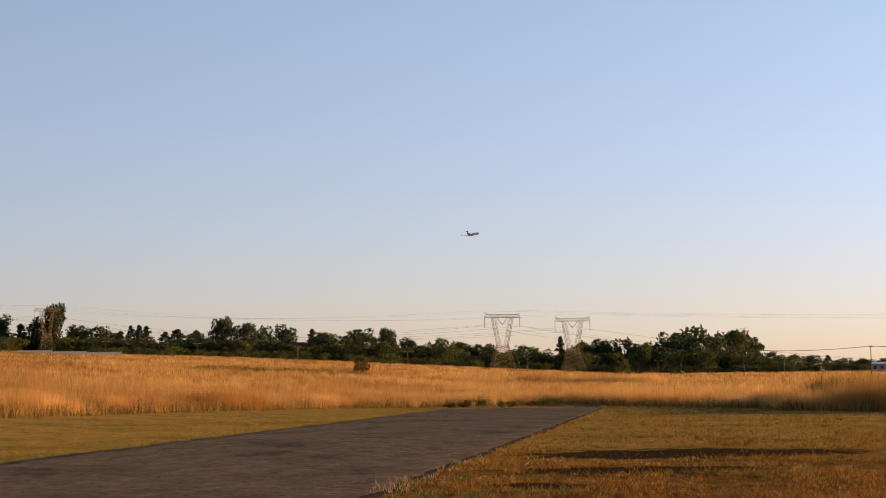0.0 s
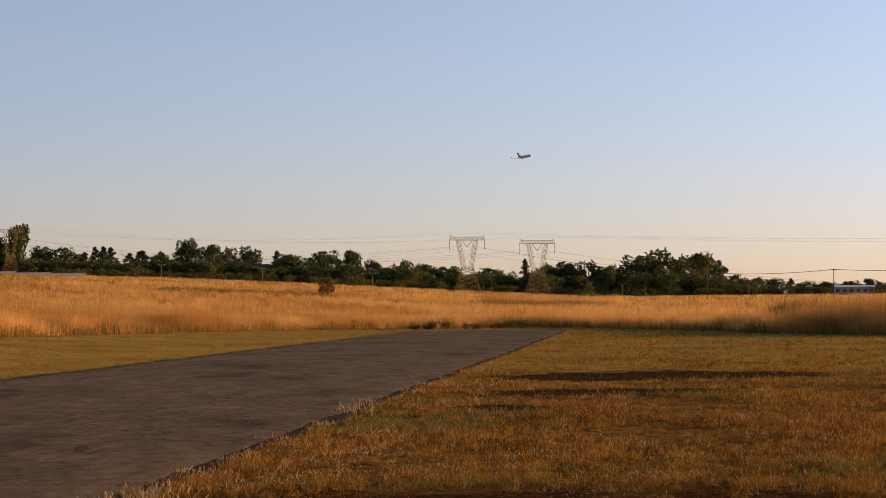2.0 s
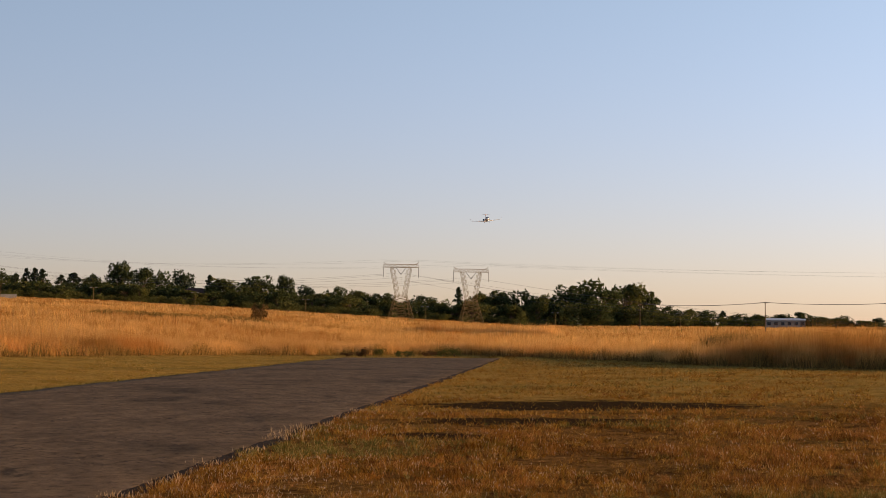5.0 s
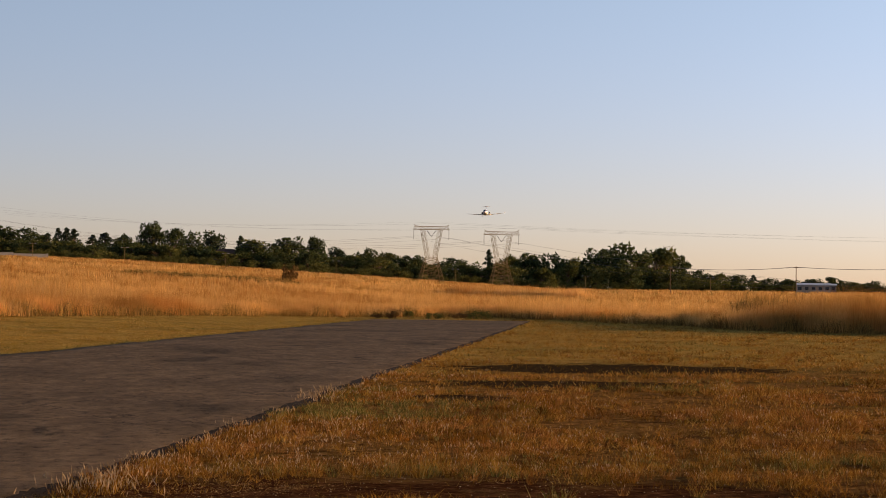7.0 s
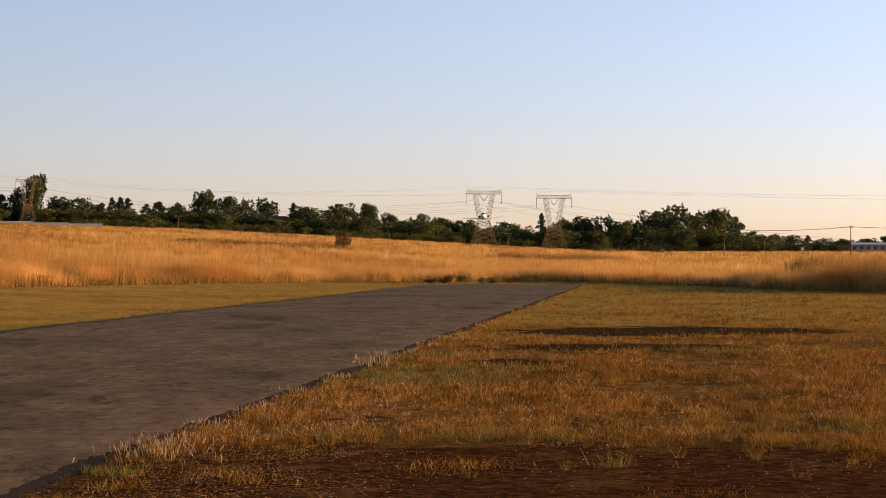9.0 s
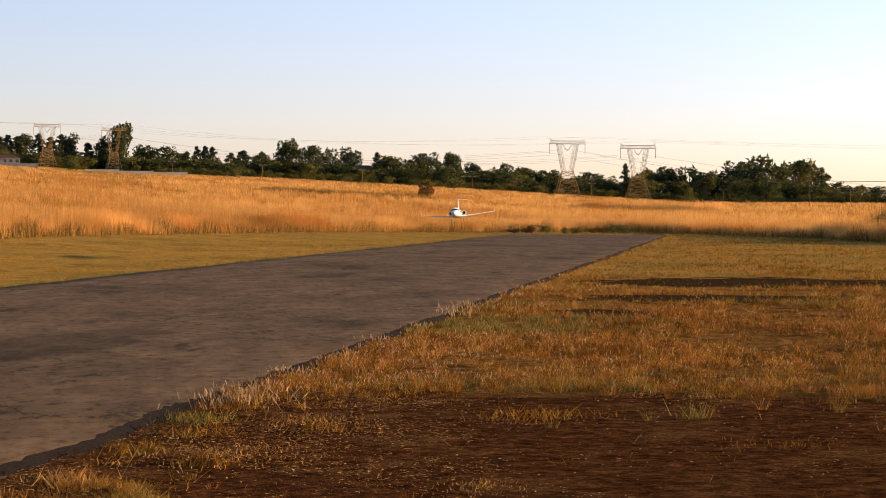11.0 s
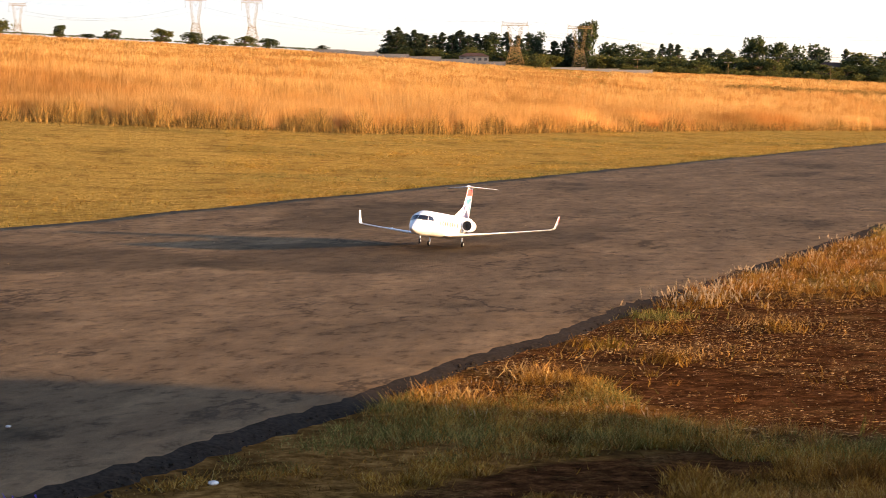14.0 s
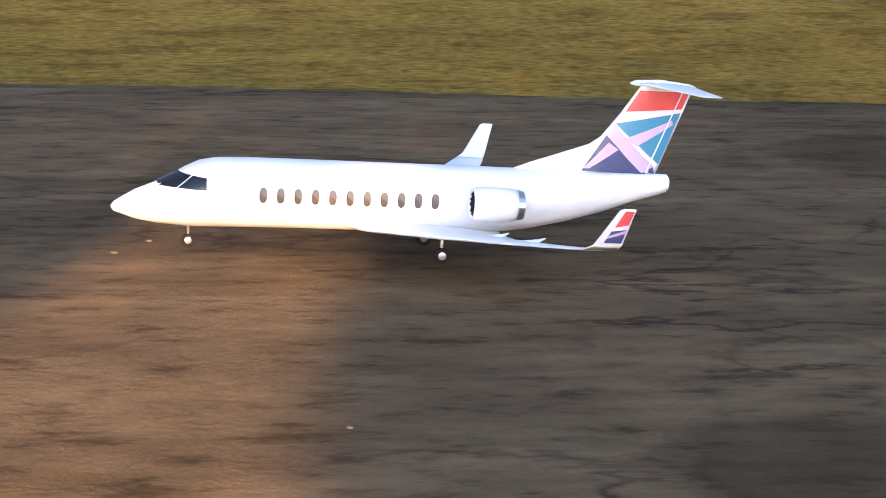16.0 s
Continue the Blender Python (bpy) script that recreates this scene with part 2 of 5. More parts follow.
M_GROUND = material("dry_mown_grass", build_ground)
M_ASPHALT = material("worn_asphalt", build_asphalt)
M_CRUMB = plain("crumbled_asphalt_edge", (0.026, 0.019, 0.013), 1.0, vary=0.75, scale=34.0)
M_STRAW = leafy("tall_dry_grass", (0.0, (0.479, 0.260, 0.078)), (0.4, (0.661, 0.378, 0.126)), (0.8, (0.798, 0.486, 0.180)), (1.0, (0.547, 0.307, 0.096)), through_share=0.58, patches=[(0.03, 0.48, 0.58, (0.62, 0.52, 0.42)), (0.10, 0.52, 0.62, (0.66, 0.62, 0.50)), (0.06, 0.52, 0.64, (1.22, 1.20, 1.20)), (1.1, 0.50, 0.62, (0.80, 0.74, 0.64))])
M_STUBBLE = leafy("short_dry_grass", (0.0, (0.12, 0.047, 0.007)), (0.4, (0.31, 0.148, 0.019)), (0.7, (0.42, 0.215, 0.033)), (0.9, (0.54, 0.32, 0.075)), (1.0, (0.60, 0.40, 0.14)), through_share=0.35,
                  patches=[(0.45, 0.55, 0.66, (0.55, 0.72, 0.50)), (1.3, 0.50, 0.60, (0.34, 0.34, 0.34)), (5.0, 0.50, 0.60, (0.62, 0.58, 0.55)), (0.8, 0.54, 0.66, (1.25, 1.02, 0.95)), (0.7, 0.52, 0.60, (0.60, 0.52, 0.42), (1, 0.3, 1, -0.2))])
M_GREEN = leafy("green_grass", (0.0, (0.045, 0.050, 0.010)), (0.45, (0.13, 0.118, 0.026)), (0.7, (0.25, 0.190, 0.052)), (1.0, (0.42, 0.30, 0.10)), through_share=0.35)
M_MOWN = leafy("mown_yellow_grass", (0.0, (0.14, 0.075, 0.012)), (0.4, (0.32, 0.190, 0.030)), (0.75, (0.45, 0.275, 0.055)), (1.0, (0.60, 0.40, 0.14)), through_share=0.35,
                patches=[(0.45, 0.55, 0.66, (0.72, 0.84, 0.60)), (1.5, 0.50, 0.62, (0.66, 0.54, 0.42)), (0.35, 0.50, 0.62, (1.1, 0.98, 0.9))])
M_RUST = leafy("rusty_dry_grass", (0.0, (0.10, 0.034, 0.008)), (0.5, (0.27, 0.108, 0.022)), (0.85, (0.42, 0.195, 0.050)), (1.0, (0.58, 0.33, 0.12)), through_share=0.35,
               patches=[(0.8, 0.50, 0.60, (0.46, 0.42, 0.38)), (0.5, 0.54, 0.64, (0.70, 0.95, 0.60)), (2.6, 0.52, 0.60, (1.3, 1.3, 1.4))])
M_SEED = leafy("pale_seed_heads", (0.0, (0.36, 0.24, 0.12)), (1.0, (0.62, 0.46, 0.28)), through_share=0.4)
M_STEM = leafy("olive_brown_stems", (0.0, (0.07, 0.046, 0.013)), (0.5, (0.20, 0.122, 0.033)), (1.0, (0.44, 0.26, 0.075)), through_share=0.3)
M_CUT = leafy("cut_straw", (0.0, (0.20, 0.095, 0.025)), (0.7, (0.42, 0.23, 0.07)), (1.0, (0.60, 0.40, 0.17)), through_share=0.2)
M_LEAF = leafy("dark_green_leaves", (0.0, (0.026, 0.038, 0.013)), (0.6, (0.056, 0.070, 0.023)), (1.0, (0.100, 0.102, 0.031)), through_share=0.25)
M_LEAF_B = leafy("olive_leaves", (0.0, (0.056, 0.064, 0.018)), (0.6, (0.105, 0.109, 0.030)), (1.0, (0.173, 0.150, 0.041)), through_share=0.3)
M_LEAF_C = leafy("blue_green_needles", (0.0, (0.023, 0.036, 0.018)), (1.0, (0.066, 0.079, 0.038)), through_share=0.2)
M_LEAF_D = leafy("rusty_leaves", (0.0, (0.09, 0.05, 0.018)), (1.0, (0.20, 0.115, 0.04)), through_share=0.25)
M_BARK = plain("bark", (0.12, 0.085, 0.06), 0.9, vary=0.4)
M_STEEL = plain("weathered_galvanised_steel", (0.20, 0.138, 0.064), 0.85, 0.0, 0.2, 0.5)
M_WIRE = plain("aluminium_wire", (0.10, 0.10, 0.11), 0.6, 0.4)
M_GLASSY = plain("dark_insulator", (0.06, 0.05, 0.05), 0.3)


# ---- mesh helpers ----
def mesh_object(name, bm, mat, parent=None, label="", smooth=False):
    me = bpy.data.meshes.new(name)
    bm.to_mesh(me)
    bm.free()
    for m in mat if isinstance(mat, (list, tuple)) else [mat]:
        me.materials.append(m)
    if smooth:
        me.polygons.foreach_set("use_smooth", [True] * len(me.polygons))
    ob = new(name, me)
    ob.parent = parent
    if label:
        ob["label"] = label
    return ob


def part(name, bm, mat, parent, label="", smooth=False):
    return mesh_object(name, bm, mat, parent, label, smooth)


def triangles(name, v, mat):
    """One mesh of loose triangles, v of shape (n, 3, 3)."""
    n = len(v)
    me = bpy.data.meshes.new(name)
    me.vertices.add(3 * n)
    me.vertices.foreach_set("co", np.ascontiguousarray(v, dtype=np.float32).ravel())
    me.loops.add(3 * n)
    me.loops.foreach_set("vertex_index", np.arange(3 * n, dtype=np.int32))
    me.polygons.add(n)
    me.polygons.foreach_set("loop_start", np.arange(0, 3 * n, 3, dtype=np.int32))
    me.update(calc_edges=True)
    me.materials.append(mat)
    return me


def grid_mesh(name, pts, mat, smooth=True):
    """A sheet from an array of points (rows, columns, 3)."""
    a, b, _ = pts.shape
    idx = np.arange(a * b).reshape(a, b)
    faces = np.stack([idx[:-1, :-1], idx[:-1, 1:], idx[1:, 1:], idx[1:, :-1]], -1).reshape(-1, 4)
    me = bpy.data.meshes.new(name)
    me.from_pydata(pts.reshape(-1, 3).tolist(), [], faces.tolist())
    me.materials.append(mat)
    if smooth:
        me.polygons.foreach_set("use_smooth", [True] * len(me.polygons))
    me.update()
    return me


def beam(bm, a, b, w, d=None):
    """A square bar from a to b."""
    a, b = Vector(a), Vector(b)
    ax = (b - a).normalized()
    side = ax.cross(Vector((0, 0, 1)) if abs(ax.z) < 0.9 else Vector((1, 0, 0))).normalized() * (w / 2)
    up = ax.cross(side).normalized() * ((d or w) / 2)
    q = [[bm.verts.new(p + side * i + up * j) for i, j in ((-1, -1), (1, -1), (1, 1), (-1, 1))] for p in (a, b)]
    for k in range(4):
        bm.faces.new((q[0][k], q[0][(k + 1) % 4], q[1][(k + 1) % 4], q[1][k]))
    bm.faces.new(q[0][::-1])
    bm.faces.new(q[1])


def tube(bm, path, radii, sides=10, caps=True):
    """A round tube through the points of path."""
    rings = []
    for i, p in enumerate(path):
        p = Vector(p)
        d = (Vector(path[min(i + 1, len(path) - 1)]) - Vector(path[max(i - 1, 0)])).normalized()
        e = d.cross(Vector((0, 0, 1)) if abs(d.z) < 0.9 else Vector((1, 0, 0))).normalized()
        f = d.cross(e)
        rings.append([bm.verts.new(p + (e * math.cos(k * math.tau / sides) + f * math.sin(k * math.tau / sides)) * radii[i]) for k in range(sides)])
    for r, q in zip(rings, rings[1:]):
        for k in range(sides):
            bm.faces.new((r[k], r[(k + 1) % sides], q[(k + 1) % sides], q[k]))
    if caps:
        bm.faces.new(rings[0][::-1])
        bm.faces.new(rings[-1])


def loft(bm, rings, cap=True):
    """Skin between closed rings of equal length."""
    vs = [[bm.verts.new(p) for p in r] for r in rings]
    n = len(vs[0])
    for r, q in zip(vs, vs[1:]):
        for k in range(n):
            bm.faces.new((r[k], r[(k + 1) % n], q[(k + 1) % n], q[k]))
    if cap:
        bm.faces.new(vs[0][::-1])
        bm.faces.new(vs[-1])
    bmesh.ops.recalc_face_normals(bm, faces=bm.faces)


def blades(xy, h, w, lean, rng, base_z=None):
    """Standing grass: one narrow triangle a blade."""
    n = len(xy)
    z = height(xy[:, 0], xy[:, 1]) if base_z is None else base_z
    a = rng.uniform(0, math.tau, n)
    t = rng.uniform(0, math.tau, n)
    base = np.stack([xy[:, 0], xy[:, 1], z - 0.01], 1)
    half = np.stack([np.cos(a), np.sin(a), np.zeros(n)], 1) * (w / 2)[:, None]
    tip = base + np.stack([np.cos(t) * lean * h, np.sin(t) * lean * h, h], 1)
    return np.stack([base - half, base + half, tip], 1)


# ---- ground: one sheet to the horizon ----
def stations(limits):
    out = []
    for a, b, step in limits:
        out += list(np.arange(a, b, step))
    return np.array(out)


ss = stations([(-4200, -400, 380), (-400, -40, 40), (-40, 3.6, 4), (3.6, 5.4, 0.3), (5.4, 14, 2), (14, 32, 1), (32, 100, 8), (100, 600, 50), (600, 4300, 370)])
uu = stations([(-4200, -400, 380), (-400, -40, 40), (-40, 240, 4), (240, 800, 40), (800, 4300, 350)])
S, U = np.meshgrid(ss, uu, indexing="ij")
X, Y = -S * NX - U * NY, -S * NY + U * NX
nz = np.random.default_rng(3)
Z = height(X, Y) - 0.05 + 0.012 * nz.standard_normal(X.shape) * (np.abs(S) < 60)
ground = new("ground", grid_mesh("ground", np.stack([X, Y, Z], -1), M_GROUND))
tagged(ground, "dry mown grass and veld with bare reddish soil patches", "ground", kind="structure")


# ---- runway ----
def make_runway():
    rng = np.random.default_rng(8)
    u = np.concatenate([np.arange(-45, -4, 0.8), np.arange(-4, 45, 0.12), np.arange(45, END_U, 0.6), [END_U]])
    def wander(scale, amp):
        return amp * np.array([noise.fractal(Vector((q * scale, 3.7 * amp * 10, 1.3)), 0.7, 2.1, 5) for q in u])
    near = NEAR_S + 0.12 * np.exp(-((u - 5) / 4) ** 2) + wander(0.5, 0.10) + 0.011 * rng.standard_normal(len(u))
    far = FAR_S + wander(0.25, 0.2) + 0.03 * rng.standard_normal(len(u))
    cols = [(near - 0.25, -0.075), (near - 0.15, -0.034), (near - 0.03, -0.008), (near + 0.06, 0.0), (near + 0.9, 0.0)]
    cols += [(NEAR_S + (FAR_S - NEAR_S) * k / 8 + 0 * u, 0.0) for k in range(2, 8)]
    cols += [(far - 0.6, 0.0), (far - 0.05, -0.004), (far + 0.05, -0.06)]
    pts = np.zeros((len(u), len(cols), 3))
    for j, (s, z) in enumerate(cols):
        pts[:, j, 0], pts[:, j, 1] = -s * NX - u * NY, -s * NY + u * NX
        pts[:, j, 2] = z + 0.006 * rng.standard_normal(len(u)) * (j < 3)
    pts[0, :, 2] -= 0.1
    pts[-1, :, 2] -= 0.08
    me = grid_mesh("runway", pts, M_ASPHALT)
    me.materials.append(M_CRUMB)
    per = len(cols) - 1
    me.polygons.foreach_set("material_index", [1 if k % per < 2 else 0 for k in range(len(me.polygons))])
    ob = new("runway", me)
    tagged(ob, "worn dark brown asphalt runway with ragged broken edges", "runway", kind="structure")


make_runway()

# ---- tall dry grass field ----
FRONT_AZ = np.array([-26, -19, -15.5, -14.6, -8.2, -3, 0, 3, 6, 9, 12.3, 17, 22, 30, 37.6, 44, 49, 62])
FRONT_D = np.array([100, 108, 114, 122, 166, 150, 132, 115, 101, 89, 82, 79, 76.5, 73, 71, 71, 75, 85.0])



def make_field():
    rng = np.random.default_rng(5)
    bands = [("tall_grass", 0, 5, 330000, 0.016, 1.0), ("tall_grass", 4, 25, 260000, 0.028, 1.0), ("tall_grass", 22, 110, 360000, 0.042, 1.05),
             ("tall_grass", 100, 420, 330000, 0.10, 0.95), ("tall_grass", 400, 1050, 150000, 0.32, 0.9)]
    for name, d0, d1, n, w, hk in bands:
        per = 40 if d0 < 30 else 25  # blades stand in clumps of uneven height
        tufts = n // per
        az = rng.uniform(-24, 61, tufts)
        d = np.interp(az, FRONT_AZ, FRONT_D) + d0 + (d1 - d0) * rng.uniform(0, 1, tufts) ** (1.0 if d0 else 0.8)
        ragged = np.array([noise.noise(Vector((q * 1.1, 0, 4))) + 0.6 * noise.noise(Vector((q * 4.3, 5, 4))) for q in np.round(az, 2)])
        d += 2.3 * ragged * (d0 < 1)
        skirt = np.interp(d - d0 - np.interp(az, FRONT_AZ, FRONT_D), [-1.0, 2.5], [0.55, 1.0]) if d0 < 1 else np.ones(tufts)
        a = np.radians(az)
        x, y = -np.sin(a) * d, np.cos(a) * d
        tall = np.array([noise.fractal(Vector((px * 0.05, py * 0.05, 2.0)), 0.8, 2.0, 3) for px, py in zip(x, y)])
        tuft_h = hk * skirt * (1.12 + 0.40 * tall) * rng.uniform(0.72, 1.22, tufts) * np.where((az < -14.8) & (d < 175), 1.5, 1.0)
        n = tufts * per
        az, d, x, y = (np.repeat(q, per) for q in (az, d, x, y))
        spread = 0.20 if d0 < 30 else 0.5 if d0 < 200 else 1.5
        xy = np.stack([x + rng.normal(0, spread, n), y + rng.normal(0, spread, n)], 1)
        h = np.repeat(tuft_h, per) * rng.uniform(0.6, 1.12, n)
        thin = (az > -9) | (rng.uniform(0, 1, n) < 0.5)
        xy, h, n = xy[thin], h[thin], int(thin.sum())
        v = blades(xy, h, w * rng.uniform(0.6, 1.5, n), 0.55 * rng.uniform(0, 1, n) ** 1.5, rng)
        ob = new(name, triangles(name, v, M_STRAW))
        tagged(ob, "tall golden dry veld grass standing in a field", "grass", kind="stuff")


make_field()


def make_undergrowth():
    """Greenish stems at the foot of the tall grass."""
    rng = np.random.default_rng(6)
    n = 60000
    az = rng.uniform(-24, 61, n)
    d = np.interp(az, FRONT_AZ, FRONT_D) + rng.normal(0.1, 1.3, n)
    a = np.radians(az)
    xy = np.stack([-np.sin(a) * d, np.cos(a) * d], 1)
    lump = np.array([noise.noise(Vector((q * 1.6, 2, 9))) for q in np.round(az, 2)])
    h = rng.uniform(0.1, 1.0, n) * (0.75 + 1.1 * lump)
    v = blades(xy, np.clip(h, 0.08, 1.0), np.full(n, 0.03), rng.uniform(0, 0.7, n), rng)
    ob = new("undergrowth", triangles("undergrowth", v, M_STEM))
    tagged(ob, "olive brown stems at the foot of the tall grass", "grass", kind="stuff")


def make_strip(az0, az1, d0, d1, h0, h1, n, mat, label, seed):
    """A rank strip of grass standing above the field round it."""
    rng = np.random.default_rng(seed)
    az = rng.uniform(az0, az1, n // 20).repeat(20) + rng.normal(0, 0.02, n)
    d = d0 + (d1 - d0) * rng.uniform(0, 1, n)
    a = np.radians(az)
    ends = np.clip(np.minimum(az - az0, az1 - az) / 0.6 + 0.35, 0.2, 1)
    h = ends * np.repeat(rng.uniform(h0, h1, n // 20), 20) * rng.uniform(0.6, 1.05, n)
    v = blades(np.stack([-np.sin(a) * d, np.cos(a) * d], 1), h, rng.uniform(0.06, 0.14, n), rng.uniform(0, 0.5, n), rng)
    tagged(new("rank_grass", triangles("rank_grass", v, mat)), label, "grass", kind="stuff")


make_undergrowth()
# rank grass on a rise; the dark stem colour also paints its shaded front
make_strip(-3.0, 2.2, 402, 414, 1.0, 1.7, 9000, M_STEM, "brown rank grass strip across the field, darkened for its shaded front", 61)
make_strip(-11.2, -6.9, 430, 452, 1.7, 3.0, 9000, M_STRAW, "tall pale reeds standing above the dry field", 62)
make_strip(-20.5, -14.9, 128, 134, 1.5, 2.2, 9000, M_STEM, "dark brown rank grass beside the mown verge", 63)


# ---- trees ----
def leaf_cloud(centres, radii, count, size, rng, flat=0.8):
    k = rng.integers(0, len(centres), count)
    d = rng.standard_normal((count, 3))
    d /= np.linalg.norm(d, axis=1)[:, None]
    r = rng.uniform(0.45, 1.08, count) ** 0.6
    c = centres[k] + d * (radii[k] * r)[:, None] * np.array([1, 1, flat])
    a, b = rng.standard_normal((2, count, 3))
    a = a / np.linalg.norm(a, axis=1)[:, None] * (size * rng.uniform(0.5, 1.3, count))[:, None]
    b = b / np.linalg.norm(b, axis=1)[:, None] * (size * rng.uniform(0.5, 1.3, count))[:, None]
    return np.stack([c - a * 0.5, c + a * 0.5, c + b], 1)


def make_tree(name, kind, mat, seed, label, leaves=2700):
    """A tree one metre high; copies are scaled to their true height."""
    rng = np.random.default_rng(seed)
    root = new(name)
    bm = bmesh.new()
    if kind == "conifer":
        tube(bm, [(0, 0, -0.02), (0.01, 0, 0.5), (0, 0, 0.97)], [0.03, 0.018, 0.004], 7)
        n = 64
        z = np.linspace(0.1, 0.97, n)
        ang = rng.uniform(0, math.tau, n)
        reach = 0.21 * (1.02 - z) ** 0.8 * rng.uniform(0.3, 1.35, n)
        centres = np.stack([np.cos(ang) * reach, np.sin(ang) * reach, z], 1)
        radii = (0.022 + 0.055 * (1 - z)) * rng.uniform(0.7, 1.3, n)
        for p in centres[::3]:
            tube(bm, [(0, 0, p[2] - 0.02), tuple(p)], [0.008, 0.002], 5)
        size = 0.04
    elif kind == "bush":
        tube(bm, [(0, 0, -0.05), (0.02, 0.01, 0.3)], [0.05, 0.02], 6)
        n = 16
        centres = np.stack([rng.uniform(-0.42, 0.42, n), rng.uniform(-0.42, 0.42, n), rng.uniform(0.2, 0.72, n)], 1)
        radii = rng.uniform(0.16, 0.28, n)
        size = 0.095
    else:
        spread, low = (0.5, 0.47) if kind == "umbrella" else (0.46, 0.14) if kind == "broad" else (0.30, 0.12)
        tube(bm, [(0, 0, -0.02), (0.01, 0.01, 0.18), (0.02, 0, 0.42), (0.0, 0.01, 0.7)], [0.045, 0.034, 0.024, 0.01], 8)
        n = 44
        ang = rng.uniform(0, math.tau, n)
        q = rng.uniform(0, 1, n) ** 0.6
        z = rng.uniform(low, 0.88, n)
        limit = np.sqrt(np.clip(1 - ((z - 0.50) / 0.45) ** 2, 0.05, 1))
        centres = np.stack([np.cos(ang) * q * spread * limit, np.sin(ang) * q * spread * limit, z], 1)
        radii = rng.uniform(0.09, 0.17, n)
        for p in centres[::2]:
            tube(bm, [(0.01, 0, 0.2 + 0.3 * p[2] * 0.6), tuple(p * np.array([0.5, 0.5, 0.85])), tuple(p)], [0.016, 0.01, 0.003], 5)
        size = 0.066
    part("trunk", bm, M_BARK, root)
    crown = new("crown", triangles("crown", leaf_cloud(centres, radii, leaves, size, rng), mat))
    crown.parent = root
    tagged(root, label, "tree")
    return root


KINDS = {
    "b": [make_tree("broadleaf_tree", "broad", M_LEAF, 21, "broad dark green tree at the field's far edge"),
          make_tree("broadleaf_tree", "broad", M_LEAF, 22, "broad dark green tree at the field's far edge"),
          make_tree("broadleaf_tree", "broad", M_LEAF_B, 23, "broad olive green tree at the field's far edge")],
    "r": [make_tree("gum_tree", "round", M_LEAF, 31, "upright dark green tree with a rounded crown"),
          make_tree("gum_tree", "round", M_LEAF_C, 32, "upright dark blue-green tree with a rounded crown")],
    "c": [make_tree("conifer", "conifer", M_LEAF_C, 41, "dark pointed conifer in a distant row"),
          make_tree("conifer", "conifer", M_LEAF_C, 42, "dark pointed conifer in a distant row")],
    "s": [make_tree("shrub", "bush", M_LEAF_B, 51, "olive green shrub before the trees", 750)],
    "o": [make_tree("shrub", "bush", M_LEAF_D, 52, "rusty brown leafed bush standing in the dry grass", 1300)],
}
USED = {k: 0 for k in "brcso"}


def plant(kind, x, y, h, wide=1.0):
    """Stand a tree of that kind there; the first of each pattern is used itself, the others are copies."""
    row = KINDS[kind]
    k = USED[kind]
    USED[kind] += 1
    src = row[k % len(row)]
    z = float(height(x, y)) - 0.05
    if kind in "br":  # crowns come down into the undergrowth
        z, h = z - 0.12 * h, h * 1.12
    m = Matrix.Translation((x, y, z)) @ Matrix.Rotation(2.4 * k, 4, "Z") @ Matrix.Diagonal((h * wide, h * wide, h, 1))
    if k < len(row):
        src.matrix_basis = m
        return src
    ob = src.copy()
    scene.collection.objects.link(ob)
    ob.matrix_basis = m
    for c in src.children:
        o = c.copy()
        scene.collection.objects.link(o)
        o.parent = ob
    return ob


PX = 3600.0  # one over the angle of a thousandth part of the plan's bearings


def at_bearing(b, d):
    """b counts bearings to the right in 1/3600 radian, from 784 straight ahead."""
    a = -(b - 784) / PX
    return -math.sin(a) * d, math.cos(a) * d


def stand(kind, b, top, wide, d):
    """A tree at bearing b whose tip reaches the sight line top (306 is level, upwards less), wide in the same units."""
    x, y = at_bearing(b, d)
    z = float(height(x, y))
    h = EYE + d * (306 - top) / PX - z
    base_w = {"b": 1.05, "r": 0.75, "c": 0.27, "s": 1.1, "o": 1.1}[kind]
    plant(kind, x, y, max(h, 1.5), (wide * d / PX) / (base_w * max(h, 1.5)))


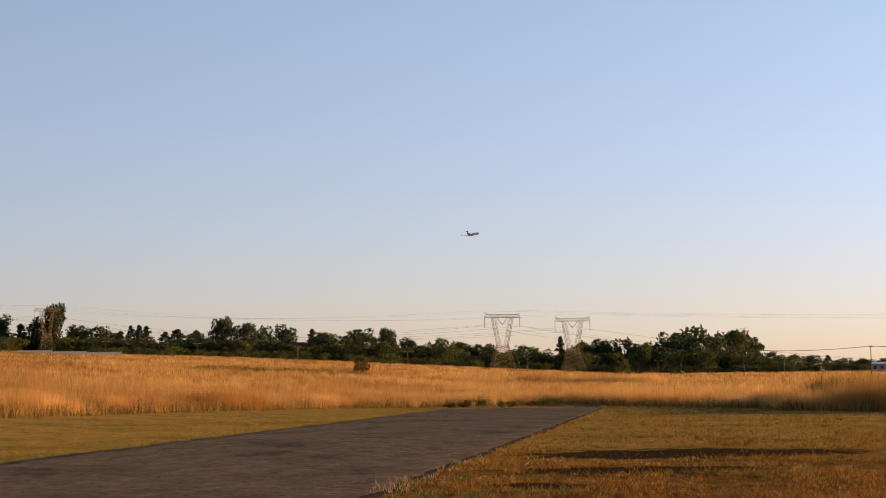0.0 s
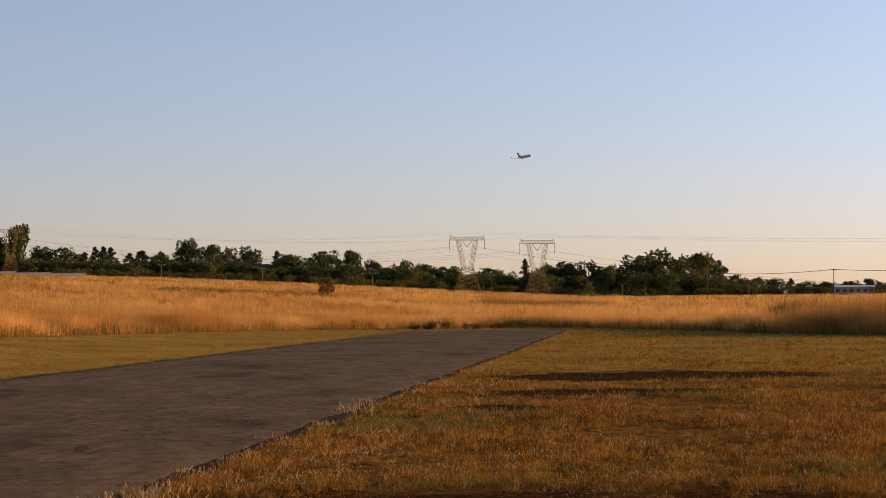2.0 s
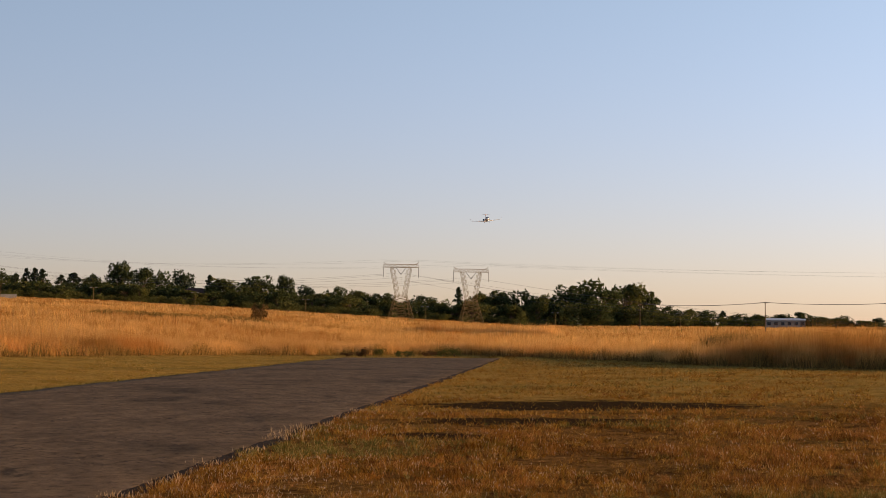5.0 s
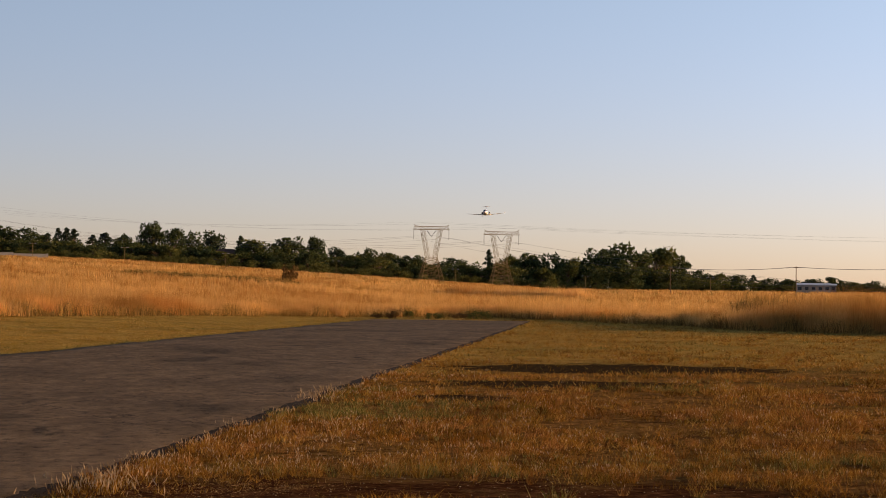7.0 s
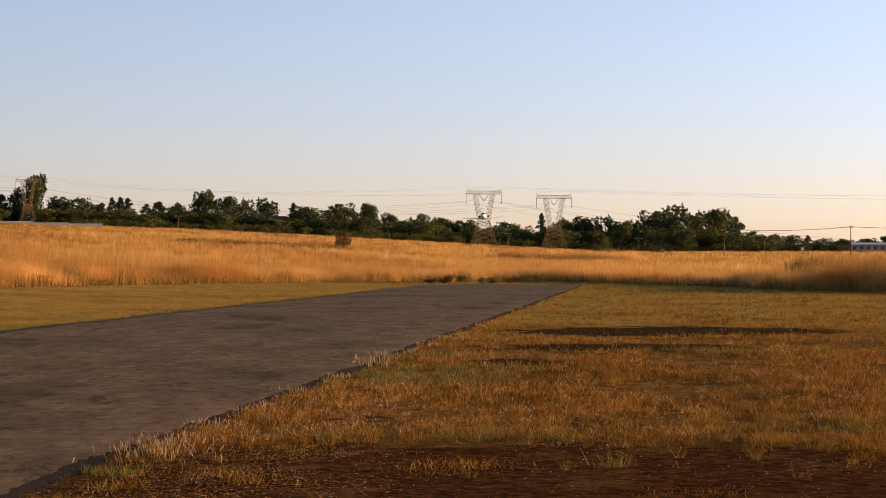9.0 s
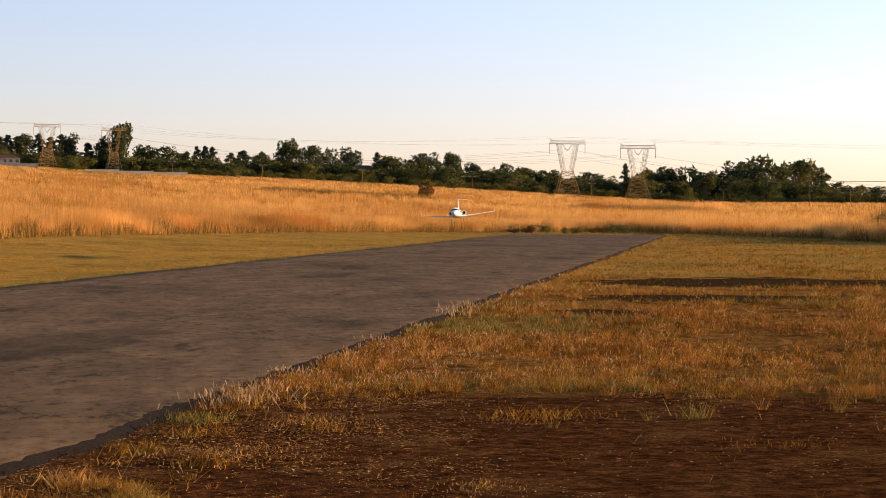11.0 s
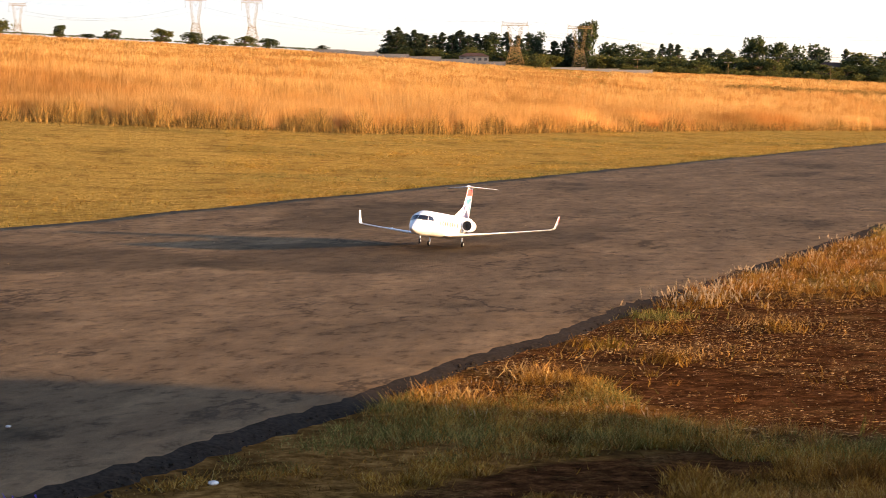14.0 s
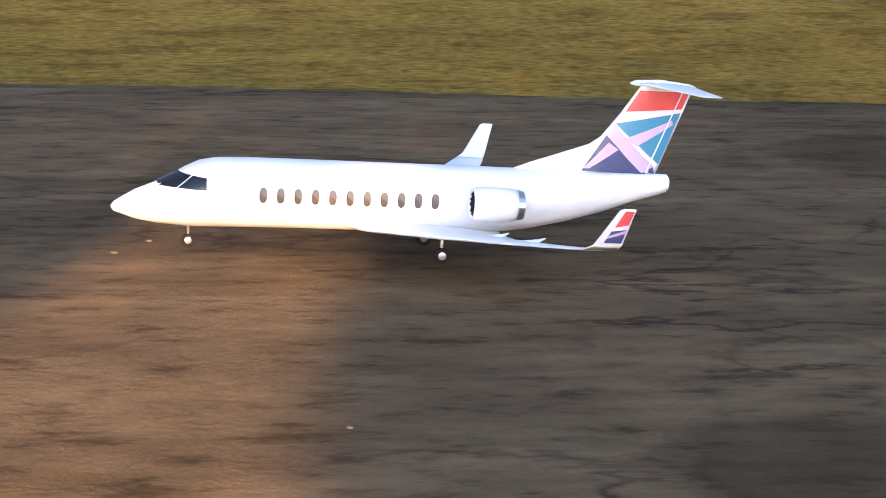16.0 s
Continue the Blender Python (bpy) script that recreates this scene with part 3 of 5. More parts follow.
SKYLINE = [
    ("c", 65, 172, 18), ("c", 80, 167, 22), ("c", 96, 178, 18), ("c", 110, 172, 22), ("c", 132, 180, 20), ("c", 160, 176, 20), ("c", 190, 172, 24),
    ("c", 220, 178, 24), ("r", 250, 173, 28), ("c", 272, 175, 22), ("c", 310, 176, 22), ("r", 327, 171, 30), ("c", 357, 190, 18), ("r", 415, 152, 44),
    ("r", 385, 177, 34), ("b", 450, 192, 44), ("b", 495, 195, 78), ("c", 545, 195, 16), ("c", 560, 194, 16), ("c", 573, 196, 18), ("c", 527, 204, 16),
    ("c", 605, 206, 20), ("c", 625, 202, 26), ("b", 660, 202, 44), ("b", 705, 180, 56), ("r", 745, 190, 42), ("b", 778, 197, 44), ("r", 814, 193, 44),
    ("c", 861, 204, 16), ("b", 894, 207, 84), ("b", 945, 203, 66), ("r", 994, 202, 36), ("r", 1030, 220, 36), ("b", 1084, 222, 46), ("b", 1129, 227, 56),
    ("b", 1168, 233, 56), ("b", 1229, 237, 66), ("s", 1262, 240, 48), ("c", 1300, 222, 14), ("b", 1340, 230, 60), ("b", 1375, 227, 66), ("b", 1412, 227, 60),
    ("b", 1445, 233, 50), ("b", 1500, 217, 76), ("b", 1544, 208, 96), ("b", 1594, 211, 84), ("b", 1626, 227, 60), ("b", 1674, 254, 50), ("b", 1704, 259, 46),
    ("b", 1735, 262, 50), ("c", 1764, 263, 14), ("b", 1796, 268, 44), ("b", 1828, 268, 40), ("b", 1866, 268, 46), ("r", 1899, 264, 24), ("b", 1971, 271, 34),
    ("b", 2009, 279, 30), ("r", 2030, 274, 26),
    ("c", 72, 180, 24), ("c", 88, 178, 26), ("c", 122, 178, 24), ("c", 146, 181, 24), ("c", 176, 180, 22), ("c", 205, 181, 24), ("c", 236, 180, 24), ("c", 292, 181, 24),
    ("b", 1830, 271, 40), ("b", 1912, 270, 30), ("b", 1938, 272, 40),
    ("s", -608, 158, 46), ("r", -506, 168, 24), ("b", -458, 183, 30), ("b", -418, 175, 34), ("b", -333, 172, 42), ("b", -278, 178, 44), ("b", -235, 183, 36),
    ("b", -188, 184, 46), ("b", -146, 188, 36), ("c", -51, 200, 16), ("s", -95, 205, 20), ("s", -20, 207, 18),
]
rt = random.Random(4)
for kind, b, top, wide in SKYLINE:
    wide *= 1.2 if kind == "c" else 1.0
    stand(kind, b, top, wide, (1430 if b < 0 else 1390 if b < 520 else 1190) + rt.uniform(-50, 60))
# the lower growth that closes the row
for b in range(62, 1670, 17):
    roof = 5 + np.interp(b, [60, 400, 500, 600, 800, 900, 1000, 1150, 1300, 1420, 1500, 1600, 1680], [196, 200, 208, 214, 216, 222, 226, 238, 243, 242, 240, 240, 262])
    stand("b" if rt.random() < 0.75 else "s", b + rt.uniform(-9, 9), roof + rt.uniform(-4, 8), rt.uniform(40, 64), (1345 if b < 520 else 1140) + rt.uniform(-20, 40))
for b in range(515, 1680, 15):
    x, y = at_bearing(b + rt.uniform(-6, 6), 1105 + rt.uniform(-15, 15))
    plant("s", x, y, rt.uniform(3.0, 5.5), rt.uniform(1.2, 2.0))
for b in range(1670, 2050, 15):
    if not 1845 < b < 1900:
        stand("b" if rt.random() < 0.6 else "s", b + rt.uniform(-6, 6), np.interp(b, [1670, 1800, 2040], [268, 276, 282]) + rt.uniform(-3, 4), rt.uniform(24, 44), 1090 + rt.uniform(-20, 30))
for b in range(-640, 50, 15):
    stand("s", b + rt.uniform(-6, 6), np.interp(b, [-640, -30], [189, 208]) + rt.uniform(-2, 5), rt.uniform(16, 34), 1400 + rt.uniform(-20, 30))
for b, top, wide, d in ((330, 212, 26, 1010), (575, 233, 26, 1000), (617, 229, 34, 1000), (468, 236, 16, 1000), (487, 234, 18, 1000), (1000, 246, 44, 1000),
                        (1412, 262, 26, 1000), (430, 238, 14, 1010), (510, 236, 16, 1010)):
    stand("s", b, top, wide, d)
stand("o", 949, 249, 27, 420)


# ---- power pylons ----
def make_pylon():
    root = new("power_pylon")
    W, WZ = 6.0, 12.0  # half width at the foot, height of the waist

    def half(z):
        return W - (W - 2.9) * z / WZ if z < WZ else 2.9 + (5.6 - 2.9) * (z - WZ) / (25.5 - WZ)

    corner = [(-1, -0.75), (1, -0.75), (1, 0.75), (-1, 0.75)]

    def at(k, z):
        a, b = corner[k]
        dep = W * 0.75 - (W * 0.75 - 1.3) * min(z, WZ) / WZ
        return (a * half(z), b / 0.75 * dep, z)

    for k in range(4):
        bm = bmesh.new()
        beam(bm, at(k, -0.3), at(k, WZ), 0.24)
        beam(bm, at(k, WZ), at(k, 25.5), 0.16)
        part("leg", bm, M_STEEL, root)
    levels = [0, 2.8, 5.3, 7.5, 9.4, 10.9, WZ]
    for k in range(4):
        bm = bmesh.new()
        for z0, z1 in zip(levels, levels[1:]):
            beam(bm, at(k, z0), at((k + 1) % 4, z1), 0.115)
            beam(bm, at((k + 1) % 4, z0), at(k, z1), 0.115)
            beam(bm, at(k, z1), at((k + 1) % 4, z1), 0.08)
        part("lattice", bm, M_STEEL, root)
    z = [WZ, 15.2, 18.0, 20.7, 23.2, 25.5]
    for side in (-1, 1):
        for dep in (-1.3, 1.3):
            bm = bmesh.new()
            for z0, z1 in zip(z, z[1:]):
                inner0, inner1 = max(half(z0) - 2.0, 0.1), max(half(z1) - 1.8, 0.1)
                beam(bm, (side * half(z0), dep, z0), (side * inner1, dep, z1), 0.08)
                beam(bm, (side * inner0, dep, z0), (side * half(z1), dep, z1), 0.08)
                beam(bm, (side * inner0, dep, z0), (side * inner1, dep, z1), 0.09)
            part("head_lattice", bm, M_STEEL, root)
    bm = bmesh.new()
    n = 14
    xs = [-9.6 + 19.2 * k / n for k in range(n + 1)]
    for dep in (-0.9, 0.9):
        beam(bm, (-9.6, dep, 25.5), (9.6, dep, 25.5), 0.187)
        beam(bm, (-8.4, dep, 27.0), (8.4, dep, 27.0), 0.166)
        for a, b in zip(xs, xs[1:]):
            beam(bm, (a, dep, 25.5), ((a + b) / 2, dep, 27.0), 0.08)
            beam(bm, ((a + b) / 2, dep, 27.0), (b, dep, 25.5), 0.08)
    for x in xs:
        beam(bm, (x, -0.9, 25.5), (x, 0.9, 25.5), 0.083)
    part("crossarm", bm, M_STEEL, root)
    for side in (-1, 1):
        bm = bmesh.new()
        beam(bm, (side * 8.2, 0, 27.0), (side * 9.4, 0, 28.0), 0.146)
        beam(bm, (side * 7.2, 0, 27.0), (side * 9.4, 0, 28.0), 0.08)
        part("earth_peak", bm, M_STEEL, root)
    for x in (-9.4, 0, 9.4):
        bm = bmesh.new()
        if x:
            tube(bm, [(x, 0, 25.5), (x, 0, 20.6)], [0.13, 0.13], 8)
        else:
            tube(bm, [(-2.8, 0, 25.5), (0, 0, 22.0)], [0.13, 0.13], 8)
            tube(bm, [(2.8, 0, 25.5), (0, 0, 22.0)], [0.13, 0.13], 8)
        part("insulator", bm, M_GLASSY, root)
    return tagged(root, "tall latticed steel power pylon standing beyond the field", "pylon", "power pylons")


PYLONS = {}
pylon = None
for key, b, top, d in (("A", 287, 157, 1235), ("B", 401, 159, 1240), ("C", 1198, 176, 1020), ("D", 1322, 184, 1030), ("E", -273, 114, 1600), ("F", -175, 117, 1620), ("G", -578, 128, 1700)):
    x, y = at_bearing(b, d)
    z = float(height(x, y)) - 0.05
    k = (EYE + d * (306 - top) / PX - z) / 28.0
    slim = {"A": 0.9, "B": 0.9, "C": 1.05, "D": 1.05}.get(key, 0.76)  # the farther line has narrower towers
    m = Matrix.Translation((x, y, z)) @ Matrix.Rotation(math.atan2(-x, y) + radians(14), 4, "Z") @ Matrix.Diagonal((k * slim, k * slim, k, 1))
    if pylon is None:
        pylon = make_pylon()
        pylon.matrix_basis = m
    else:
        copy_thing(pylon, m)
    PYLONS[key] = m


def wire(a, b, sag, r):
    bm = bmesh.new()
    a, b = Vector(a), Vector(b)
    path = [a.lerp(b, k / 16) - Vector((0, 0, sag * 4 * (k / 16) * (1 - k / 16))) for k in range(17)]
    tube(bm, path, [r] * 17, 5, False)
    ob = mesh_object("overhead_cable", bm, M_WIRE)
    return tagged(ob, "thin overhead power cable strung between pylons", "cable", "overhead cables")


RIGHT = {"C": Matrix.Translation((560, 640, 2)), "D": Matrix.Translation((690, 700, 2))}
for a, b in (("G", "E"), ("E", "A"), ("A", "C"), ("F", "B"), ("B", "D"), ("C", None), ("D", None)):
    ma, mb = PYLONS[a], PYLONS[b] if b else RIGHT[a]
    for x, z in ((-9.4, 20.6), (0, 22.0), (9.4, 20.6), (-9.4, 28.0), (9.4, 28.0)):
        wire(ma @ Vector((x, 0, z)), mb @ Vector((x, 0, z)), (9.0 if b else 24.0) if z < 25 else 6.0, 0.030 if z < 25 else 0.016)


# ---- the model jet ----
def clean_white(nt, bsdf):
    n = noise_tex(nt, 6.0, 5, 0.6)
    c = ramp(nt, n, (0.3, (0.76, 0.76, 0.75)), (0.7, (0.83, 0.83, 0.82)))
    nt.links.new(c, bsdf.inputs["Base Color"])
    bsdf.inputs["Roughness"].default_value = 0.32
    bsdf.inputs["Coat Weight"].default_value = 0.25


M_WHITE = material("white_gloss_paint", clean_white)
M_PANE = plain("dark_tinted_glass", (0.012, 0.013, 0.018), 0.12, vary=0.2)
M_PORT = plain("grey_brown_window", (0.10, 0.085, 0.07), 0.2, vary=0.3)
M_RED = plain("red_film", (0.72, 0.09, 0.08), 0.3, coat=0.5)
M_TEAL = plain("teal_film", (0.05, 0.27, 0.40), 0.3, coat=0.5)
M_NAVY = plain("navy_film", (0.055, 0.072, 0.17), 0.3, coat=0.5)
M_PINK = plain("pale_lilac_film", (0.62, 0.46, 0.60), 0.35)
M_BLACK = plain("black_intake", (0.008, 0.008, 0.008), 0.5)
M_ALU = plain("bare_aluminium", (0.55, 0.55, 0.56), 0.3, 0.9)
M_TYRE = plain("black_rubber", (0.02, 0.02, 0.02), 0.8)

NOSE = 1.43  # the nose's place before the main wheels
#          from nose, centre height, half height, half width
FUSE = [(0.0, 0.163, 0.005, 0.005), (0.012, 0.164, 0.021, 0.022), (0.045, 0.170, 0.037, 0.042), (0.10, 0.177, 0.063, 0.070), (0.19, 0.189, 0.089, 0.099),
        (0.25, 0.203, 0.107, 0.114), (0.30, 0.217, 0.125, 0.127), (0.36, 0.231, 0.141, 0.139), (0.43, 0.239, 0.147, 0.145), (0.55, 0.243, 0.148, 0.147), (0.80, 0.245, 0.147, 0.147),
        (1.10, 0.245, 0.147, 0.147), (1.40, 0.245, 0.147, 0.147), (1.60, 0.248, 0.144, 0.144), (1.78, 0.260, 0.131, 0.130), (1.95, 0.278, 0.112, 0.108),
        (2.12, 0.302, 0.087, 0.082), (2.26, 0.328, 0.062, 0.058), (2.36, 0.343, 0.048, 0.044), (2.402, 0.350, 0.040, 0.036), (2.412, 0.350, 0.028, 0.025)]
FD = np.array(FUSE)


def section(d):
    return tuple(float(np.interp(d, FD[:, 0], FD[:, k])) for k in (1, 2, 3))


def skin(d, z, side, lift=0.002):
    """The place on the fuselage's side at d from the nose and height z."""
    zc, rz, ry = section(d)
    q = max(1 - ((z - zc) / rz) ** 2, 0.0)
    return (NOSE - d, side * (ry * math.sqrt(q) + lift), z)


def patch(poly, place, n=4):
    """A panel that follows a skin: a fan of quads from a four-cornered outline in (d, z)."""
    bm = bmesh.new()
    a, b, c, e = (Vector(p) for p in poly)
    g = [[bm.verts.new(place(*(a.lerp(b, i / n)).lerp(e.lerp(c, i / n), j / n))) for j in range(n + 1)] for i in range(n + 1)]
    for i in range(n):
        for j in range(n):
            bm.faces.new((g[i][j], g[i + 1][j], g[i + 1][j + 1], g[i][j + 1]))
    bmesh.ops.recalc_face_normals(bm, faces=bm.faces)
    bmesh.ops.solidify(bm, geom=bm.faces[:], thickness=-0.003)
    return bm


def foil(chord, thick, n=9):
    """A wing section's outline, leading edge at 0, running aft."""
    xs = [(1 - math.cos(math.pi * k / n)) / 2 for k in range(n + 1)]
    y = [thick * 5 * (0.2969 * math.sqrt(q) - 0.126 * q - 0.3516 * q * q + 0.2843 * q ** 3 - 0.1015 * q ** 4) for q in xs]
    return [(q * chord, h * chord) for q, h in zip(xs, y)] + [(q * chord, -0.6 * h * chord) for q, h in list(zip(xs, y))[-2:0:-1]]


def wing_rings(stations_, side):
    """Stations: leading edge from nose, span place, height, chord, thickness, cant (degrees from level)."""
    rings = []
    for d, y, z, chord, t, cant in stations_:
        c = radians(cant)
        rings.append([(NOSE - d - q, side * (y - h * math.sin(c)), z + h * math.cos(c)) for q, h in foil(chord, t)])
    return rings


def make_wheel(parent, x, y, r, w):
    bm = bmesh.new()
    prof = [(0.55, -0.5), (0.86, -0.5), (0.98, -0.28), (1.0, 0.0), (0.98, 0.28), (0.86, 0.5), (0.55, 0.5)]
    rings = [[(x + math.cos(k * math.tau / 18) * r * a, y + w * b, r + math.sin(k * math.tau / 18) * r * a) for k in range(18)] for a, b in prof]
    loft(bm, rings)
    wheel = part("wheel", bm, M_TYRE, parent, smooth=False)
    bm = bmesh.new()
    rings = [[(x + math.cos(k * math.tau / 14) * r * a, y + w * b, r + math.sin(k * math.tau / 14) * r * a) for k in range(14)] for a, b in ((0.2, -0.62), (0.5, -0.55), (0.5, 0.55), (0.2, 0.62))]
    loft(bm, rings)
    part("hub", bm, M_ALU, wheel, "pale metal hub")


def make_jet():
    jet = new("model_aeroplane")
    bm = bmesh.new()
    rings = []
    dense = sorted(set([round(float(q), 4) for q in np.concatenate([FD[:, 0], np.linspace(0.02, 2.40, 60)])]))
    for d in dense:
        zc, rz, ry = section(d)
        rings.append([(NOSE - d, ry * math.cos(k * math.tau / 32), zc + rz * math.sin(k * math.tau / 32)) for k in range(32)])
    loft(bm, rings)
    part("fuselage", bm, M_WHITE, jet, smooth=True)
    for side in (1, -1):
        on = lambda d, z, side=side: skin(d, z, side)
        part("windscreen_pane", patch([(0.195, 0.268), (0.272, 0.325), (0.322, 0.318), (0.262, 0.266)], on), M_PANE, jet)
        part("windscreen_pane", patch([(0.270, 0.266), (0.329, 0.317), (0.385, 0.312), (0.385, 0.264)], on), M_PANE, jet)
        front = lambda a, b, side=side: (NOSE - a + 0.002, side * b, section(a)[0] + section(a)[1] * math.sqrt(max(1 - (b / section(a)[2]) ** 2, 0)) + 0.002)
        part("windscreen_pane", patch([(0.185, 0.004), (0.262, 0.004), (0.272, 0.055), (0.192, 0.045)], front), M_PANE, jet)
        for k in range(11):
            d = 0.620 + 0.0730 * k
            bm = bmesh.new()
            ring = []
            for j in range(16):
                a = j * math.tau / 16
                cx = math.copysign(abs(math.cos(a)) ** 0.8, math.cos(a)) * 0.0165
                cz = math.copysign(abs(math.sin(a)) ** 0.75, math.sin(a)) * 0.032
                ring.append(bm.verts.new(skin(d + cx, 0.254 + cz, side, 0.0025)))
            bm.faces.new(ring)
            bmesh.ops.recalc_face_normals(bm, faces=bm.faces)
            part("cabin_window", bm, M_PORT, jet)
        # wing, winglet
        bm = bmesh.new()
        loft(bm, wing_rings([(1.00, 0.06, 0.118, 0.66, 0.10, 3), (1.04, 0.13, 0.122, 0.60, 0.10, 6), (1.26, 0.48, 0.160, 0.37, 0.10, 6), (1.50, 0.88, 0.212, 0.235, 0.09, 7),
                             (1.685, 1.19, 0.256, 0.150, 0.08, 8), (1.71, 1.225, 0.264, 0.135, 0.08, 25)], side))
        wing = part("wing", bm, M_WHITE, jet, smooth=True)
        bm = bmesh.new()
        loft(bm, wing_rings([(1.71, 1.225, 0.264, 0.135, 0.08, 30), (1.745, 1.246, 0.285, 0.112, 0.07, 70), (1.83, 1.278, 0.425, 0.062, 0.07, 78), (1.845, 1.279, 0.430, 0.045, 0.05, 78)], side))
        winglet = part("winglet", bm, M_WHITE, wing, smooth=True)
        for mat, poly in ((M_RED, [(0.35, 0.52), (0.35, 0.97), (0.9, 0.97), (0.9, 0.60)]), (M_NAVY, [(0.3, 0.08), (0.3, 0.40), (0.92, 0.46), (0.92, 0.08)]), (M_PINK, [(0.3, 0.2), (0.3, 0.28), (0.92, 0.46), (0.92, 0.36)])):
            for out in (1,):
                def place(q, t, side=side, out=out, extra=(0.001 if mat is M_PINK else 0)):
                    le, ch = 1.742 + 0.088 * t, 0.112 - 0.05 * t
                    return (NOSE - le - ch * q, side * (1.248 + 0.030 * t + out * (0.0065 - 0.002 * t + extra)), 0.285 + 0.14 * t)
                part("stripe", patch(poly, place, 2), mat, winglet)
        for y, d in ((0.40, 1.56), (0.78, 1.62)):
            bm = bmesh.new()
            z = 0.105 + 0.13 * y
            tube(bm, [(NOSE - d + 0.10, side * y, z), (NOSE - d + 0.04, side * y, z - 0.006), (NOSE - d - 0.03, side * y, z + 0.004), (NOSE - d - 0.06, side * y, z + 0.016)], [0.003, 0.010, 0.008, 0.002], 8)
            part("flap_fairing", bm, M_WHITE, wing)
        # engine
        bm = bmesh.new()
        ex, ey, ez = NOSE - 1.490, side * 0.225, 0.264
        prof = [(-0.042, 0.053), (-0.005, 0.058), (0.0, 0.064), (-0.02, 0.071), (-0.085, 0.074), (-0.16, 0.070), (-0.22, 0.058), (-0.22, 0.051), (-0.19, 0.049)]
        vs = [[bm.verts.new((ex + a, ey + math.cos(k * math.tau / 24) * r, ez + math.sin(k * math.tau / 24) * r)) for k in range(24)] for a, r in prof]
        for p0, p1 in zip(vs, vs[1:]):
            for k in range(24):
                bm.faces.new((p0[k], p0[(k + 1) % 24], p1[(k + 1) % 24], p1[k]))
        bmesh.ops.recalc_face_normals(bm, faces=bm.faces)
        engine = part("engine_nacelle", bm, M_WHITE, jet, smooth=True)
        bm = bmesh.new()
        tube(bm, [(ex - 0.009, ey, ez), (ex - 0.195, ey, ez)], [0.0565, 0.0495], 24)
        part("intake", bm, M_BLACK, engine, "black engine intake")
        bm = bmesh.new()
        tube(bm, [(ex + 0.008, ey, ez), (ex - 0.008, ey, ez)], [0.004, 0.018], 12)
        for k in range(11):
            a = k * math.tau / 11
            beam(bm, (ex - 0.006, ey + math.cos(a) * 0.016, ez + math.sin(a) * 0.016), (ex - 0.006, ey + math.cos(a) * 0.050, ez + math.sin(a) * 0.050), 0.006)
        part("fan", bm, M_TYRE, engine)
        bm = bmesh.new()
        loft(bm, [[(ex - 0.190 - 0.03 * j, ey + math.cos(k * math.tau / 20) * r, ez + math.sin(k * math.tau / 20) * r) for k in range(20)] for j, r in ((0, 0.0660), (1, 0.0600))], False)
        part("exhaust_band", bm, M_ALU, engine, "dark metal exhaust band")
        bm = bmesh.new()
        loft(bm, [[(ex - q, side * y, ez + h) for q, h in foil(0.17, 0.1)] for y in (0.09, 0.155)])
        part("engine_pylon", bm, M_WHITE, jet, smooth=True)
        # tailplane half
        bm = bmesh.new()
        loft(bm, wing_rings([(2.23, 0.0, 0.782, 0.25, 0.09, 0), (2.27, 0.06, 0.781, 0.21, 0.08, -3), (2.42, 0.31, 0.768, 0.105, 0.07, -3), (2.44, 0.325, 0.767, 0.075, 0.05, -3)], side))
        part("tailplane", bm, M_WHITE, jet, smooth=True)
        # main wheel
        bm = bmesh.new()
        gx = NOSE - 1.379
        tube(bm, [(gx - 0.005, side * 0.200, 0.135), (gx, side * 0.200, 0.075), (gx, side * 0.200, 0.034)], [0.008, 0.008, 0.006], 8)
        beam(bm, (gx, side * 0.194, 0.034), (gx, side * 0.222, 0.034), 0.007)
        leg = part("main_leg", bm, M_ALU, jet)
        make_wheel(leg, gx, side * 0.213, 0.034, 0.022)
    bm = bmesh.new()
    tube(bm, [(NOSE - 2.205, 0, 0.783), (NOSE - 2.23, 0, 0.785), (NOSE - 2.34, 0, 0.786), (NOSE - 2.47, 0, 0.780), (NOSE - 2.50, 0, 0.777)], [0.004, 0.013, 0.018, 0.010, 0.003], 12)
    part("tail_fairing", bm, M_WHITE, jet, smooth=True)
    # fin with its fillet
    bm = bmesh.new()
    rear = lambda z: float(np.interp(z, [0.36, 0.768], [2.340, 2.490]))
    fins = [(d, z, rear(z) - d, t) for d, z, t in ((1.66, 0.372, 0.010), (1.78, 0.420, 0.022), (1.92, 0.468, 0.034), (2.04, 0.510, 0.05), (2.09, 0.545, 0.062), (2.17, 0.650, 0.075), (2.25, 0.768, 0.075), (2.26, 0.780, 0.06))]
    loft(bm, [[(NOSE - d - q, h, z) for q, h in foil(c, t)] + [] for d, z, c, t in fins])
    fin = part("fin", bm, M_WHITE, jet, smooth=True)

    def on_fin(side, lift):
        def place(q, t):
            z = 0.385 + 0.380 * t
            le, te = float(np.interp(z, [0.385, 0.768], [2.005, 2.25])), rear(z)
            c = te - le
            bulge = 0.075 * 5 * c * (0.2969 * math.sqrt(q) - 0.126 * q - 0.3516 * q * q + 0.2843 * q ** 3 - 0.1015 * q ** 4)
            return (NOSE - le - c * q, side * ((1.0 if side > 0 else 0.75) * bulge + 0.0022 + lift), z)
        return place
